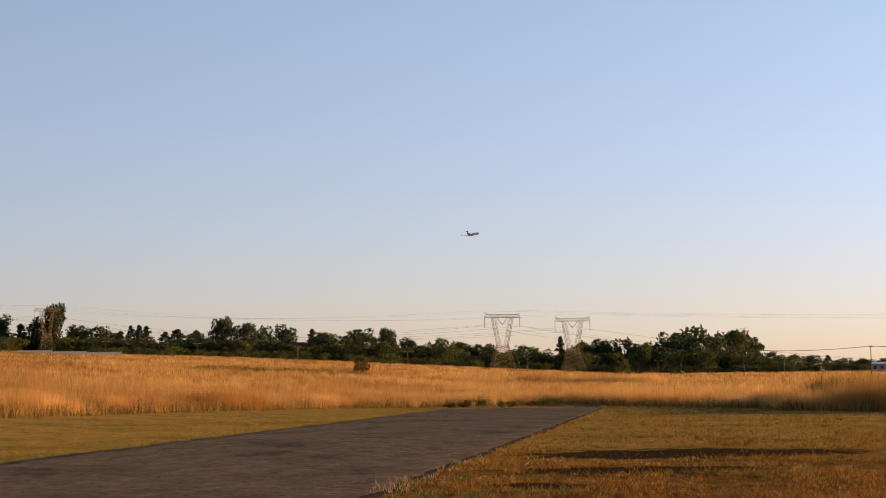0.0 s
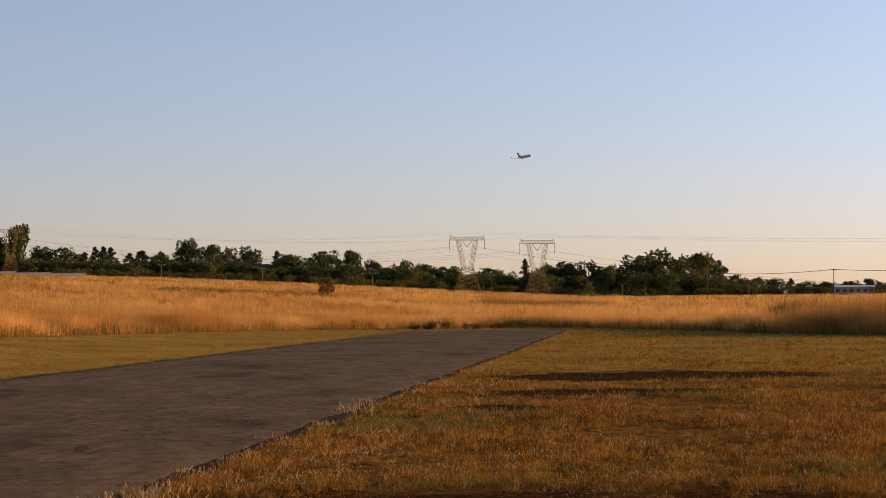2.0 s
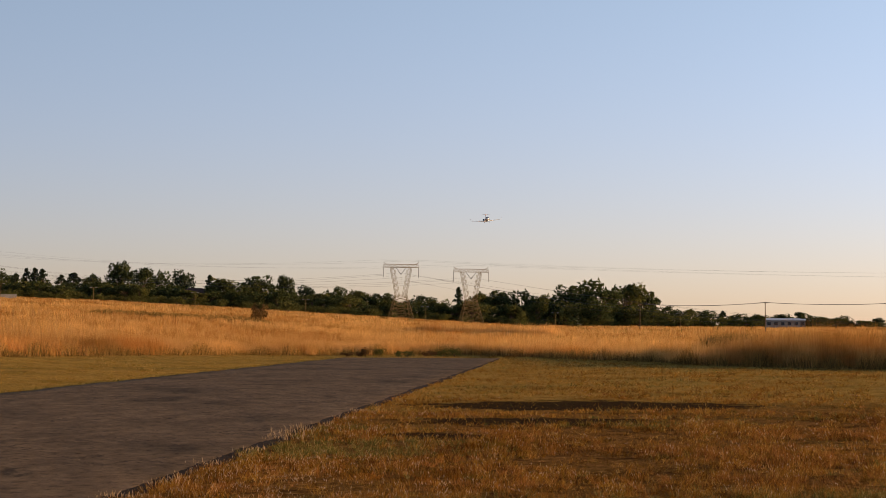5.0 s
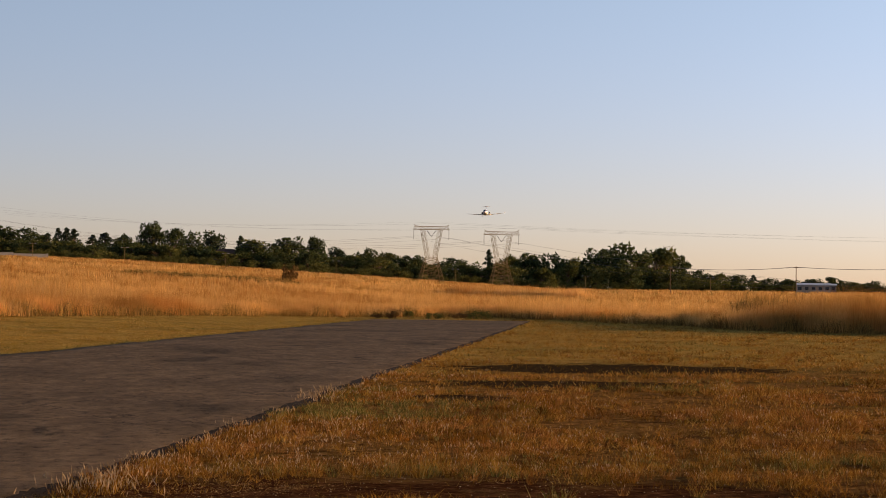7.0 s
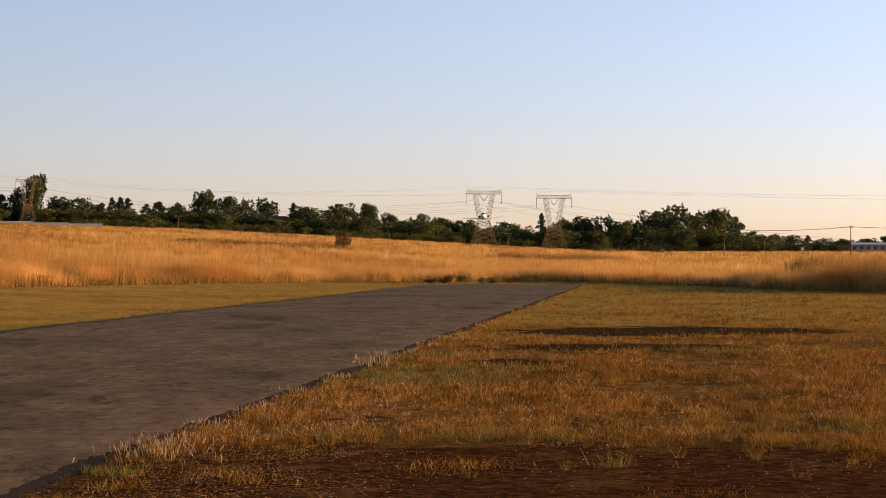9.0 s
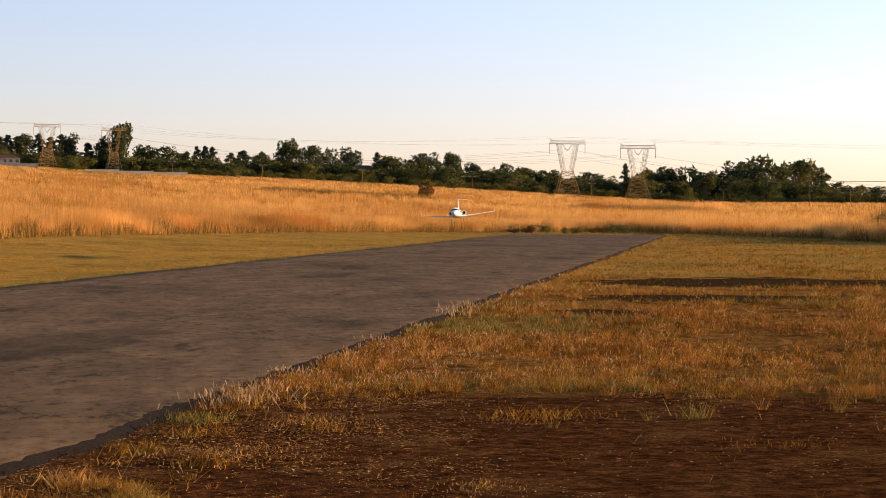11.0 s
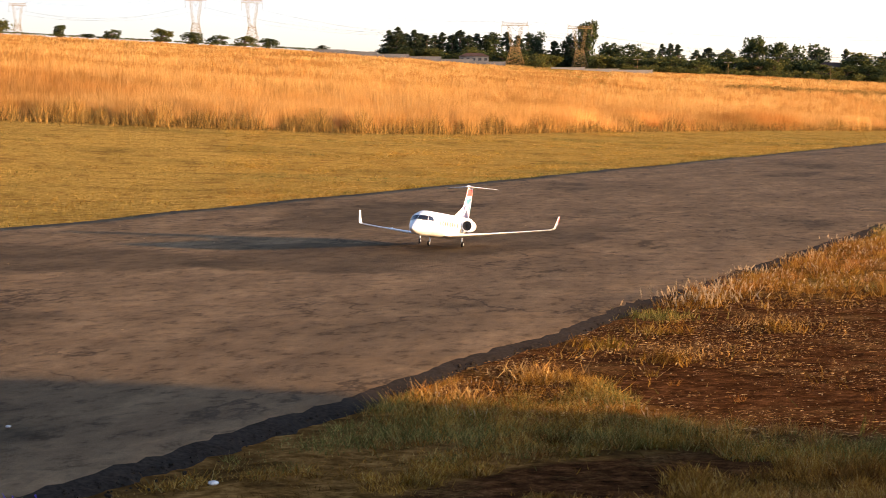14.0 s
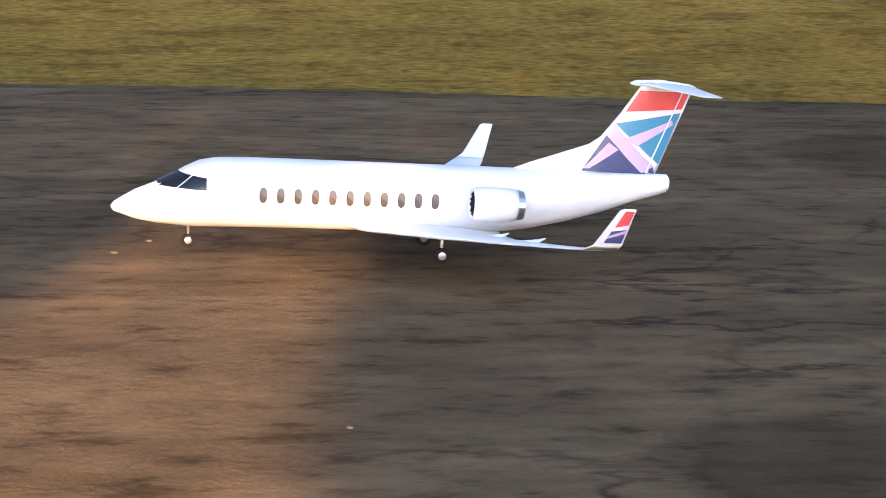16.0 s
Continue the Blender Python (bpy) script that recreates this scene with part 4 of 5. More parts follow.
    panels = [(M_RED, 0.0, [(0.04, 0.72), (0.04, 0.97), (0.95, 0.97), (0.95, 0.775)]), (M_TEAL, 0.0, [(0.02, 0.58), (0.96, 0.73), (0.97, 0.13), (0.54, 0.35)]),
              (M_NAVY, 0.0006, [(0.01, 0.02), (0.01, 0.44), (0.45, 0.22), (0.88, 0.01)]), (M_PINK, 0.0014, [(0.0, 0.46), (0.02, 0.57), (0.93, 0.10), (0.80, 0.02)]),
              (M_PINK, 0.0014, [(0.30, 0.41), (0.88, 0.64), (0.92, 0.59), (0.54, 0.33)]), (M_PINK, 0.0014, [(0.01, 0.05), (0.11, 0.36), (0.31, 0.28), (0.08, 0.05)]),
              (M_NAVY, 0.0006, [(0.90, 0.02), (0.86, 0.10), (0.92, 0.10), (0.97, 0.02)]), (M_WHITE, 0.0020, [(0.845, 0.02), (0.815, 0.97), (0.833, 0.97), (0.863, 0.02)])]
    for mat, lift, poly in panels:
        for side in (1, -1):
            part("stripe", patch(poly, on_fin(side, lift * 1.5), 9), mat, fin)
    bm = bmesh.new()
    tube(bm, [(NOSE - 0.315, 0, 0.125), (NOSE - 0.327, 0, 0.08), (NOSE - 0.327, 0, 0.028)], [0.008, 0.007, 0.005], 8)
    beam(bm, (NOSE - 0.327, -0.014, 0.028), (NOSE - 0.327, 0.014, 0.028), 0.006)
    leg = part("nose_leg", bm, M_ALU, jet)
    make_wheel(leg, NOSE - 0.327, 0.0, 0.029, 0.020)
    return tagged(jet, "white twin-engine business jet model with red and blue tail", "model aeroplane")


jet = make_jet()


# ---- short grass on the verges ----
def on_runway(x, y, margin=0.0):
    s, u = su(x, y)
    return (s > NEAR_S - margin) & (s < FAR_S + margin) & (u < END_U + margin)


def in_soil(x, y, k=1.0):
    def inside(cx, cy, rx, ry, rot):
        dx, dy = x - cx, y - cy
        return ((dx * math.cos(rot) + dy * math.sin(rot)) / rx) ** 2 + ((dy * math.cos(rot) - dx * math.sin(rot)) / ry) ** 2
    return (inside(*SOIL) < k) | (inside(*PATH) < k * (0.7 + 0.8 * rough_field(x, y, 3.0, 8)))


def burnt(x, y):
    hit = np.zeros(np.shape(x), bool)
    for cx, cy, rx, ry in BURNT:
        hit |= ((x - cx) / rx) ** 2 + ((y - cy) / ry) ** 2 < 0.9
    return hit


def rough_field(x, y, scale, seed, octaves=3):
    """Smooth random values over the plan, by summed waves."""
    rng = np.random.default_rng(seed)
    out = np.zeros(np.shape(x))
    for o in range(octaves):
        for _ in range(5):
            a, p = rng.uniform(0, math.tau, 2)
            f = scale * (2 ** o) * rng.uniform(0.7, 1.4)
            out += np.sin((x * math.cos(a) + y * math.sin(a)) * f + p) / (1.7 ** o)
    return out / 3.5


def make_short_grass():
    rng = np.random.default_rng(12)
    n = 1050000
    pick = rng.uniform(0, 1, n)
    az = np.where(pick < 0.56, rng.uniform(-21, 16, n), np.where(pick < 0.88, rng.uniform(-21, 75, n), rng.uniform(60, 100, n)))
    front = np.interp(az, FRONT_AZ, FRONT_D)
    d = 4.6 * (front / 4.6) ** rng.uniform(0, 1, n) ** 0.85
    close = np.arange(n) < 260000  # denser on the verge beside the camera
    az, d = np.where(close, rng.uniform(-13, 34, n), az), np.where(close, 6.5 + 8.0 * rng.uniform(0, 1, n) ** 1.3, d)
    a = np.radians(az)
    x, y = -np.sin(a) * d, np.cos(a) * d
    s, u = su(x, y)
    near_side = s < 10
    keep = (~on_runway(x, y, 0.12) | ((s > FAR_S - 0.14) & (u < END_U))) & ~((s > NEAR_S - 0.2) & (s < 6) & (u < 16.5))
    lump = rough_field(x, y, 0.9, 3)
    tuft = rough_field(x, y, 4.5, 4)
    keep &= ~(in_soil(x, y, 0.80 + 0.3 * lump) & (rng.uniform(0, 1, n) > 0.002 + 0.03 * (tuft > 0.85)))
    keep &= ~(burnt(x, y) & (rng.uniform(0, 1, n) > 0.12))
    keep &= (tuft + 0.5 * lump > np.where(d < 13, -0.3, -0.05)) | (rng.uniform(0, 1, n) > 0.8) | (~near_side & ((rough_field(x, y, 1.4, 21) + 0.5 * tuft > -0.35) | (rng.uniform(0, 1, n) > 0.72)))
    x, y, d, s, lump, tuft, near_side = x[keep], y[keep], d[keep], s[keep], lump[keep], tuft[keep], near_side[keep]
    n = len(x)
    edge = np.clip(1 - np.abs(s - NEAR_S + 0.5) / 0.9, 0, 1) * (d > 11)
    h = np.where(near_side, 0.080 + 0.040 * np.clip(tuft, -1, 1.5) + 0.02 * lump + 0.02 * edge, 0.05 + 0.012 * tuft + 0.05 * np.clip(1 - np.abs(s - FAR_S - 0.3) / 0.35, 0, 1))
    h *= np.where(near_side, np.interp(d, [7, 13, 18, 22], [0.6, 0.7, 0.85, 0.9]), 1.0)
    h = np.clip(h, 0.025, 0.4) * rng.uniform(0.5, 1.35, n)
    w = np.maximum(np.interp(d, [9, 14], [0.0062, 0.0040]), d * 0.00033) * rng.uniform(0.6, 1.5, n)
    v = blades(np.stack([x, y], 1), h, w, rng.uniform(0.2, 1.5, n), rng, base_z=height(x, y) - 0.055)
    green = (rough_field(x, y, 0.55, 9) + 0.4 * tuft + np.interp(d, [11, 14.5], [0.85, 0.0]) + 0.8 * (np.abs(s - FAR_S - 0.3) < 0.3) + 0.25 * (s > 12) + rng.normal(0, 0.25, n)) > 1.0
    far_side = s > 10
    for mat, sel, label in ((M_STUBBLE, ~green & ~far_side, "short dry orange grass on the near verge"), (M_MOWN, ~green & far_side, "mown yellow grass beyond the runway"), (M_GREEN, green, "green tufts among the short dry grass")):
        ob = new("short_grass", triangles("short_grass", v[sel], mat))
        tagged(ob, label, "grass", kind="stuff")


make_short_grass()


def make_tufts():
    """Knee-deep dry tufts with fluffy heads on the rough near verge."""
    rng = np.random.default_rng(33)
    n, per = 21000, 28
    az, d = rng.uniform(-21, 24, n), 6.6 * (62 / 6.6) ** rng.uniform(0, 1, n) ** 0.85
    a = np.radians(az)
    x, y = -np.sin(a) * d, np.cos(a) * d
    s, u = su(x, y)
    lump = rough_field(x, y, 0.9, 3)
    keep = (s < NEAR_S - 0.1) & ~((s > NEAR_S - 0.35) & (u < 16)) & ~burnt(x, y) & (lump > -0.5)
    keep &= ~in_soil(x, y, 0.98) | (in_soil(x, y, 0.98) & (rng.uniform(0, 1, n) < 0.012))
    keep &= (d < 44) | (rng.uniform(0, 1, n) < 0.15)
    x, y, d, s, lump = (q[keep] for q in (x, y, d, s, lump))
    n = len(x)
    rim = in_soil(x, y, 1.25) & (y > 16)  # the grass ends in a bank where the bare soil begins
    tall = (0.066 + 0.062 * rng.uniform(0, 1, n) ** 2 + 0.045 * np.clip(lump, -1, 1) + 0.05 * rim) * np.interp(d, [7, 13, 17, 30, 60], [0.62, 0.72, 0.95, 1.05, 0.85])
    r = (0.05 + 0.06 * rng.uniform(0, 1, n)) * np.interp(d, [12, 50], [1.0, 1.7])
    hue = rough_field(x, y, 0.55, 9) + rng.normal(0, 0.35, n) + np.interp(d, [9, 13], [0.5, 0.15])
    kind = np.where(hue > 0.75, 2, np.where(hue + rng.normal(0, 0.5, n) < 0.25, 1, 0))
    ang = rng.uniform(0, math.tau, (n, per))
    off = r[:, None] * np.sqrt(rng.uniform(0, 1, (n, per)))
    bx, by = x[:, None] + np.cos(ang) * off * 0.6, y[:, None] + np.sin(ang) * off * 0.6
    h = tall[:, None] * rng.uniform(0.45, 1.15, (n, per))
    lean = rng.uniform(0.1, 0.9, (n, per)) * h
    base = np.stack([bx, by, np.full((n, per), -0.06)], -1)
    tip = base + np.stack([np.cos(ang) * lean, np.sin(ang) * lean, h], -1)
    turn = rng.uniform(0, math.tau, (n, per))
    w = np.maximum(0.0026, d * 0.00021)[:, None] * rng.uniform(0.6, 1.3, (n, per)) / 2
    half = np.stack([np.cos(turn) * w, np.sin(turn) * w, 0 * w], -1)
    v = np.stack([base - half, base + half, tip], 2)
    for k, mat, label in ((0, M_STUBBLE, "straw-coloured tufts of rough dry grass"), (1, M_RUST, "rusty red tufts of rough dry grass"), (2, M_GREEN, "olive green tufts of rough grass")):
        tagged(new("grass_tufts", triangles("grass_tufts", v[kind == k].reshape(-1, 3, 3), mat)), label, "grass", kind="stuff")
    fluffy = (kind < 2) & (rng.uniform(0, 1, n) < np.interp(np.abs(s - 4.2), [0.5, 2.5], [0.6, 0.25]) * np.interp(d, [11, 16], [0.0, 1.0]))
    t, b = tip[fluffy][:, :5].reshape(-1, 3), base[fluffy][:, :5].reshape(-1, 3)
    dist = np.repeat(d[fluffy], 5)
    along = (t - b) / np.linalg.norm(t - b, axis=1)[:, None]
    wide = np.cross(along, rng.standard_normal(t.shape))
    wide *= (np.maximum(0.0026, dist * 0.00014) * rng.uniform(0.6, 1.3, len(t)) / np.linalg.norm(wide, axis=1))[:, None]
    ln = (along * rng.uniform(0.012, 0.03, len(t))[:, None])
    heads = np.concatenate([np.stack([t - wide, t + wide, t + ln], 1), np.stack([t - wide, t + wide, t - ln], 1)])
    tagged(new("seed_heads", triangles("seed_heads", heads, M_SEED)), "pale fluffy seed heads above the dry grass", "grass", kind="stuff")


make_tufts()


def make_clumps():
    """Feathery seed heads along the runway's near edge, each clump a thing."""
    rng = np.random.default_rng(14)
    us = [17.5, 18.1, 19.3, 21.0, 23.2, 26.5, 29.5, 33.0, 34.5, 36.0, 38.0, 41.0, 45.0]
    for k, u in enumerate(us):
        big = 1.0 if u < 18.3 else (0.8 if 32 < u < 37 else 0.4)
        x0, y0 = plan(4.72 - rng.uniform(0.0, 0.25) - (0.15 if big == 1 else 0), u)
        n = int(70 * big * big + 10)
        r = 0.24 * big + 0.08
        px, py = x0 + rng.normal(0, r, n) * 0.7, y0 + rng.normal(0, r, n)
        root = new("grass_clump")
        h = (0.05 + 0.075 * big) * rng.uniform(0.35, 1.15, n)
        dirn, lean = rng.uniform(0, math.tau, n), rng.uniform(0.05, 0.9, n)
        base = np.stack([px, py, np.full(n, -0.06)], 1)
        tip = base + np.stack([np.cos(dirn) * lean * h, np.sin(dirn) * lean * h, h], 1)
        side = np.stack([np.cos(dirn + 1.5), np.sin(dirn + 1.5), 0 * h], 1) * 0.005
        stalks = np.stack([base - side, base + side, tip], 1)
        ob = new("stalk", triangles("stalk", stalks, M_STUBBLE))
        ob.parent = root
        tagged(ob, kind="stuff")
        along = (tip - base) / np.linalg.norm(tip - base, axis=1)[:, None]
        wide = np.cross(along, rng.standard_normal((n, 3)))
        wide = wide / np.linalg.norm(wide, axis=1)[:, None] * 0.0062
        ln = rng.uniform(0.035, 0.065, n)[:, None]
        heads = np.concatenate([np.stack([tip - along * 0.02 - wide * f, tip - along * 0.02 + wide * f, tip + along * ln], 1) for f in (1.0,)] +
                               [np.stack([tip + along * ln * 0.4 - wide, tip + along * ln * 0.4 + wide, tip - along * 0.05], 1)])
        ob = new("seed_head", triangles("seed_head", heads, M_SEED))
        ob.parent = root
        tagged(ob, kind="stuff")
        tagged(root, "clump of dry grass with pale feathery seed heads", "grass clump", "grass clumps at the runway edge")


make_clumps()


def make_litter():
    """Cut straw on the bare soil, and pebbles."""
    rng = np.random.default_rng(15)
    n = 60000
    a, q = rng.uniform(0, math.tau, n), np.sqrt(rng.uniform(0, 1, n)) * 1.1
    x, y = SOIL[0] + np.cos(a) * q * SOIL[2], SOIL[1] + np.sin(a) * q * SOIL[3]
    m = rough_field(x, y, 1.6, 6) + np.clip((0.9 - x) * 0.45, -0.6, 0.9) + rng.normal(0, 0.4, n) > 0.35
    keep = m & ~on_runway(x, y, 0.1)
    x, y = x[keep], y[keep]
    n = len(x)
    t = rng.uniform(0, math.tau, n)
    ln = rng.uniform(0.008, 0.07, n) * rng.uniform(0.25, 1, n)
    c = np.stack([x, y, np.full(n, -0.04)], 1)
    along = np.stack([np.cos(t), np.sin(t), rng.uniform(-0.05, 0.15, n)], 1) * ln[:, None]
    side = np.stack([-np.sin(t), np.cos(t), rng.uniform(-0.5, 0.5, n)], 1) * 0.0042
    ob = new("straw_litter", triangles("straw_litter", np.stack([c - side, c + side, c + along], 1), M_CUT))
    tagged(ob, "loose pale cut straw lying on the bare soil", "straw", kind="stuff")
    bm = bmesh.new()
    for _ in range(1300):
        a, q = rng.uniform(0, math.tau), math.sqrt(rng.uniform(0, 1)) * 1.05
        x, y = SOIL[0] + math.cos(a) * q * SOIL[2], SOIL[1] + math.sin(a) * q * SOIL[3]
        if on_runway(x, y, 0.2):
            continue
        r = 0.003 + 0.008 * rng.uniform(0, 1) ** 2.2
        bmesh.ops.create_icosphere(bm, subdivisions=1, radius=r, matrix=Matrix.Translation((x, y, -0.045)) @ Matrix.Rotation(rng.uniform(0, 6), 4, "Z") @ Matrix.Diagonal((1, rng.uniform(0.6, 1), 0.6, 1)))
    for _ in range(120):
        s, u = rng.uniform(NEAR_S + 0.1, FAR_S - 0.5), rng.uniform(-6, 40)
        x, y = plan(s, u)
        bmesh.ops.create_icosphere(bm, subdivisions=1, radius=rng.uniform(0.004, 0.011), matrix=Matrix.Translation((x, y, 0.004)) @ Matrix.Diagonal((1, 0.8, 0.6, 1)))
    ob = mesh_object("pebbles", bm, plain("pale_pebble", (0.33, 0.22, 0.12), 0.9, vary=0.5, scale=3.0))
    tagged(ob, "small pale pebbles scattered on soil and asphalt", "pebbles", kind="stuff")
    for x, y, r in ((-4.07, 10.05, 0.015), (-4.62, 10.0, 0.014), (-5.45, 9.2, 0.014), (-2.63, 8.95, 0.025), (-12.6, 13.6, 0.022), (-14.3, 9.3, 0.03)):
        bm = bmesh.new()
        bmesh.ops.create_icosphere(bm, subdivisions=2, radius=r)
        for v in bm.verts:
            v.co *= 1 + 0.25 * noise.noise(v.co * 20 + Vector((x, y, 0)))
            v.co.z *= 0.45
        z = 0.01 if on_runway(x, y) else float(height(x, y)) - 0.03
        ob = mesh_object("stone", bm, plain("white_stone", (0.55, 0.52, 0.48), 0.85, vary=0.3, scale=9.0))
        ob.matrix_basis = Matrix.Translation((x, y, z))
        tagged(ob, "small whitish loose stone lying on the ground", "stone", "loose stones")


make_litter()


def make_weed(x, y, r, h, n, mat, seed, label, flowers=False):
    rng = np.random.default_rng(seed)
    root = new("weed")
    xy = np.stack([x + rng.normal(0, r, n), y + rng.normal(0, r, n)], 1)
    v = blades(xy, h * rng.uniform(0.4, 1.2, n), np.full(n, 0.009), rng.uniform(0.2, 1.2, n), rng, base_z=np.full(n, -0.055))
    ob = new("leaves", triangles("leaves", v, mat))
    ob.parent = root
    tagged(ob, kind="stuff")
    if flowers:
        tip = v[:16, 2]
        a = rng.normal(0, 0.012, (16, 3, 3))
        ob = new("petals", triangles("petals", tip[:, None, :] + a, M_PETAL))
        ob.parent = root
        ob["label"] = "small violet-blue petals"
    tagged(root, label, "weed", "weeds on the verge")


M_PETAL = leafy("blue_petals", (0.0, (0.08, 0.06, 0.35)), (1.0, (0.16, 0.12, 0.55)))
make_weed(-1.12, 16.9, 0.17, 0.09, 420, M_GREEN, 71, "low bright green weed beside the seed-head clump")
make_weed(3.05, 17.0, 0.08, 0.17, 70, M_GREEN, 72, "upright green weed growing on bare soil")
make_weed(1.75, 17.1, 0.28, 0.09, 340, M_STUBBLE, 73, "low dry weed patch on bare soil")
make_weed(0.94, 12.85, 0.18, 0.03, 220, M_CUT, 74, "flattened pale straw tuft on bare soil")
make_weed(3.35, 14.95, 0.22, 0.05, 260, M_STUBBLE, 76, "low dry grass tuft on bare soil")
make_weed(1.0, 18.7, 0.32, 0.03, 500, M_CUT, 77, "flattened pale straw at the edge of the grass")
make_weed(-0.35, 16.9, 0.38, 0.03, 600, M_CUT, 78, "flattened pale straw strewn over bare soil")
make_weed(-0.9, 14.8, 0.40, 0.03, 500, M_CUT, 79, "flattened pale straw strewn over bare soil")
make_weed(-3.28, 7.95, 0.06, 0.12, 90, M_GREEN, 75, "green weed with violet-blue flowers", True)
for k, (s, u) in enumerate(((4.25, 12.6), (4.3, 14.2), (4.1, 15.3), (4.35, 11.4), (3.6, 13.6), (3.3, 15.9))):
    wx, wy = plan(s, u)
    make_weed(wx, wy, 0.13, 0.10, 150, M_STUBBLE if k % 3 else M_CUT, 80 + k, "small orange dry grass tuft by the runway edge")


def make_rubble():
    """Crumbled asphalt along the runway's near edge."""
    rng = np.random.default_rng(19)
    bm = bmesh.new()
    for _ in range(1500):
        u = rng.uniform(5, 26)
        x, y = plan(NEAR_S + 0.02 - abs(rng.normal(0, 0.11)), u)
        r = 0.004 + 0.012 * rng.uniform(0, 1) ** 2
        m = Matrix.Translation((x, y, -0.03)) @ Matrix.Rotation(rng.uniform(0, 6), 4, (0.3, 0.5, 1)) @ Matrix.Diagonal((1, rng.uniform(0.5, 1), 0.7, 1))
        bmesh.ops.create_icosphere(bm, subdivisions=1, radius=r, matrix=m)
    ob = mesh_object("asphalt_rubble", bm, plain("broken_asphalt", (0.030, 0.023, 0.017), 0.95, vary=0.5, scale=12.0))
    tagged(ob, "dark crumbled asphalt along the runway edge", "rubble", kind="stuff")


make_rubble()

# ---- trees beside the camera, whose long shade crosses the runway ----
shade_tree = make_tree("broadleaf_tree", "broad", M_LEAF, 61, "dense broad tree shading the runway's near end", 15000)
spots = [(26.0, -0.35, 9.5, 5.7), (27.5, 1.4, 11.0, 6.6), (28.0, 4.7, 5.6, 5.6), (28.3, 6.1, 5.5, 3.1)]
for k, (x, y, h, wide) in enumerate(spots):
    m = Matrix.Translation((x, y, -0.05)) @ Matrix.Rotation(1.9 * k, 4, "Z") @ Matrix.Diagonal((wide, wide, h, 1))
    if k == 0:
        shade_tree.matrix_basis = m
    else:
        src = shade_tree
        ob = src.copy()
        scene.collection.objects.link(ob)
        ob.matrix_basis = m
        for c in src.children:
            o = c.copy()
            scene.collection.objects.link(o)
            o.parent = ob

umbrella = make_tree("spreading_tree", "umbrella", M_LEAF, 62, "spreading tree with a high flat crown beside the runway", 15000)
umbrella.matrix_basis = Matrix.Translation((25.5, -5.6, -0.05)) @ Matrix.Diagonal((9.0, 9.0, 12.1, 1))

# ---- far edge of the field: walls, houses, lamps ----
M_WALL = plain("grey_concrete_wall", (0.13, 0.13, 0.135), 0.9, vary=0.25, scale=0.3)
M_PALE = plain("whitewashed_wall", (0.26, 0.24, 0.215), 0.85, vary=0.2, scale=0.4)
M_BRICK = plain("brown_brick", (0.12, 0.075, 0.055), 0.9, vary=0.3, scale=0.8)
M_TILE = plain("brown_roof_tile", (0.09, 0.055, 0.042), 0.85, vary=0.3, scale=1.2)
M_ROOF = plain("pale_sheet_roof", (0.42, 0.42, 0.42), 0.5, 0.1, vary=0.1, scale=0.3)
M_VOID = plain("dark_window", (0.03, 0.035, 0.045), 0.2)


def box(bm, x0, x1, y0, y1, z0, z1):
    v = [bm.verts.new((x, y, z)) for x in (x0, x1) for y in (y0, y1) for z in (z0, z1)]
    for f in ((0, 1, 3, 2), (4, 6, 7, 5), (0, 4, 5, 1), (2, 3, 7, 6), (0, 2, 6, 4), (1, 5, 7, 3)):
        bm.faces.new([v[i] for i in f])


def long_wall(b0, b1, d, h, mat, label, every=9.0):
    """A boundary wall of panels between posts, along the land."""
    (x0, y0), (x1, y1) = at_bearing(b0, d), at_bearing(b1, d)
    n = max(int(math.hypot(x1 - x0, y1 - y0) / every), 1)
    root = new("boundary_wall")
    ang = math.atan2(y1 - y0, x1 - x0)
    step = math.hypot(x1 - x0, y1 - y0) / n
    for k in range(n):
        x, y = x0 + (x1 - x0) * (k + 0.5) / n, y0 + (y1 - y0) * (k + 0.5) / n
        m = Matrix.Translation((x, y, float(height(x, y)))) @ Matrix.Rotation(ang, 4, "Z")
        bm = bmesh.new()
        box(bm, -step / 2 + 0.2, step / 2 - 0.2, -0.12, 0.12, -1.0, h)
        part("panel", bm, mat, root).matrix_basis = m
        bm = bmesh.new()
        box(bm, step / 2 - 0.22, step / 2 + 0.22, -0.2, 0.2, -1.0, h + 0.2)
        part("post", bm, mat, root).matrix_basis = m
    return tagged(root, label, "wall")


long_wall(-70, 270, 1020, 2.1, M_WALL, "long grey boundary wall behind the dry field", 14.0)
long_wall(350, 528, 985, 1.8, M_PALE, "low pale boundary wall before the trees", 14.0)


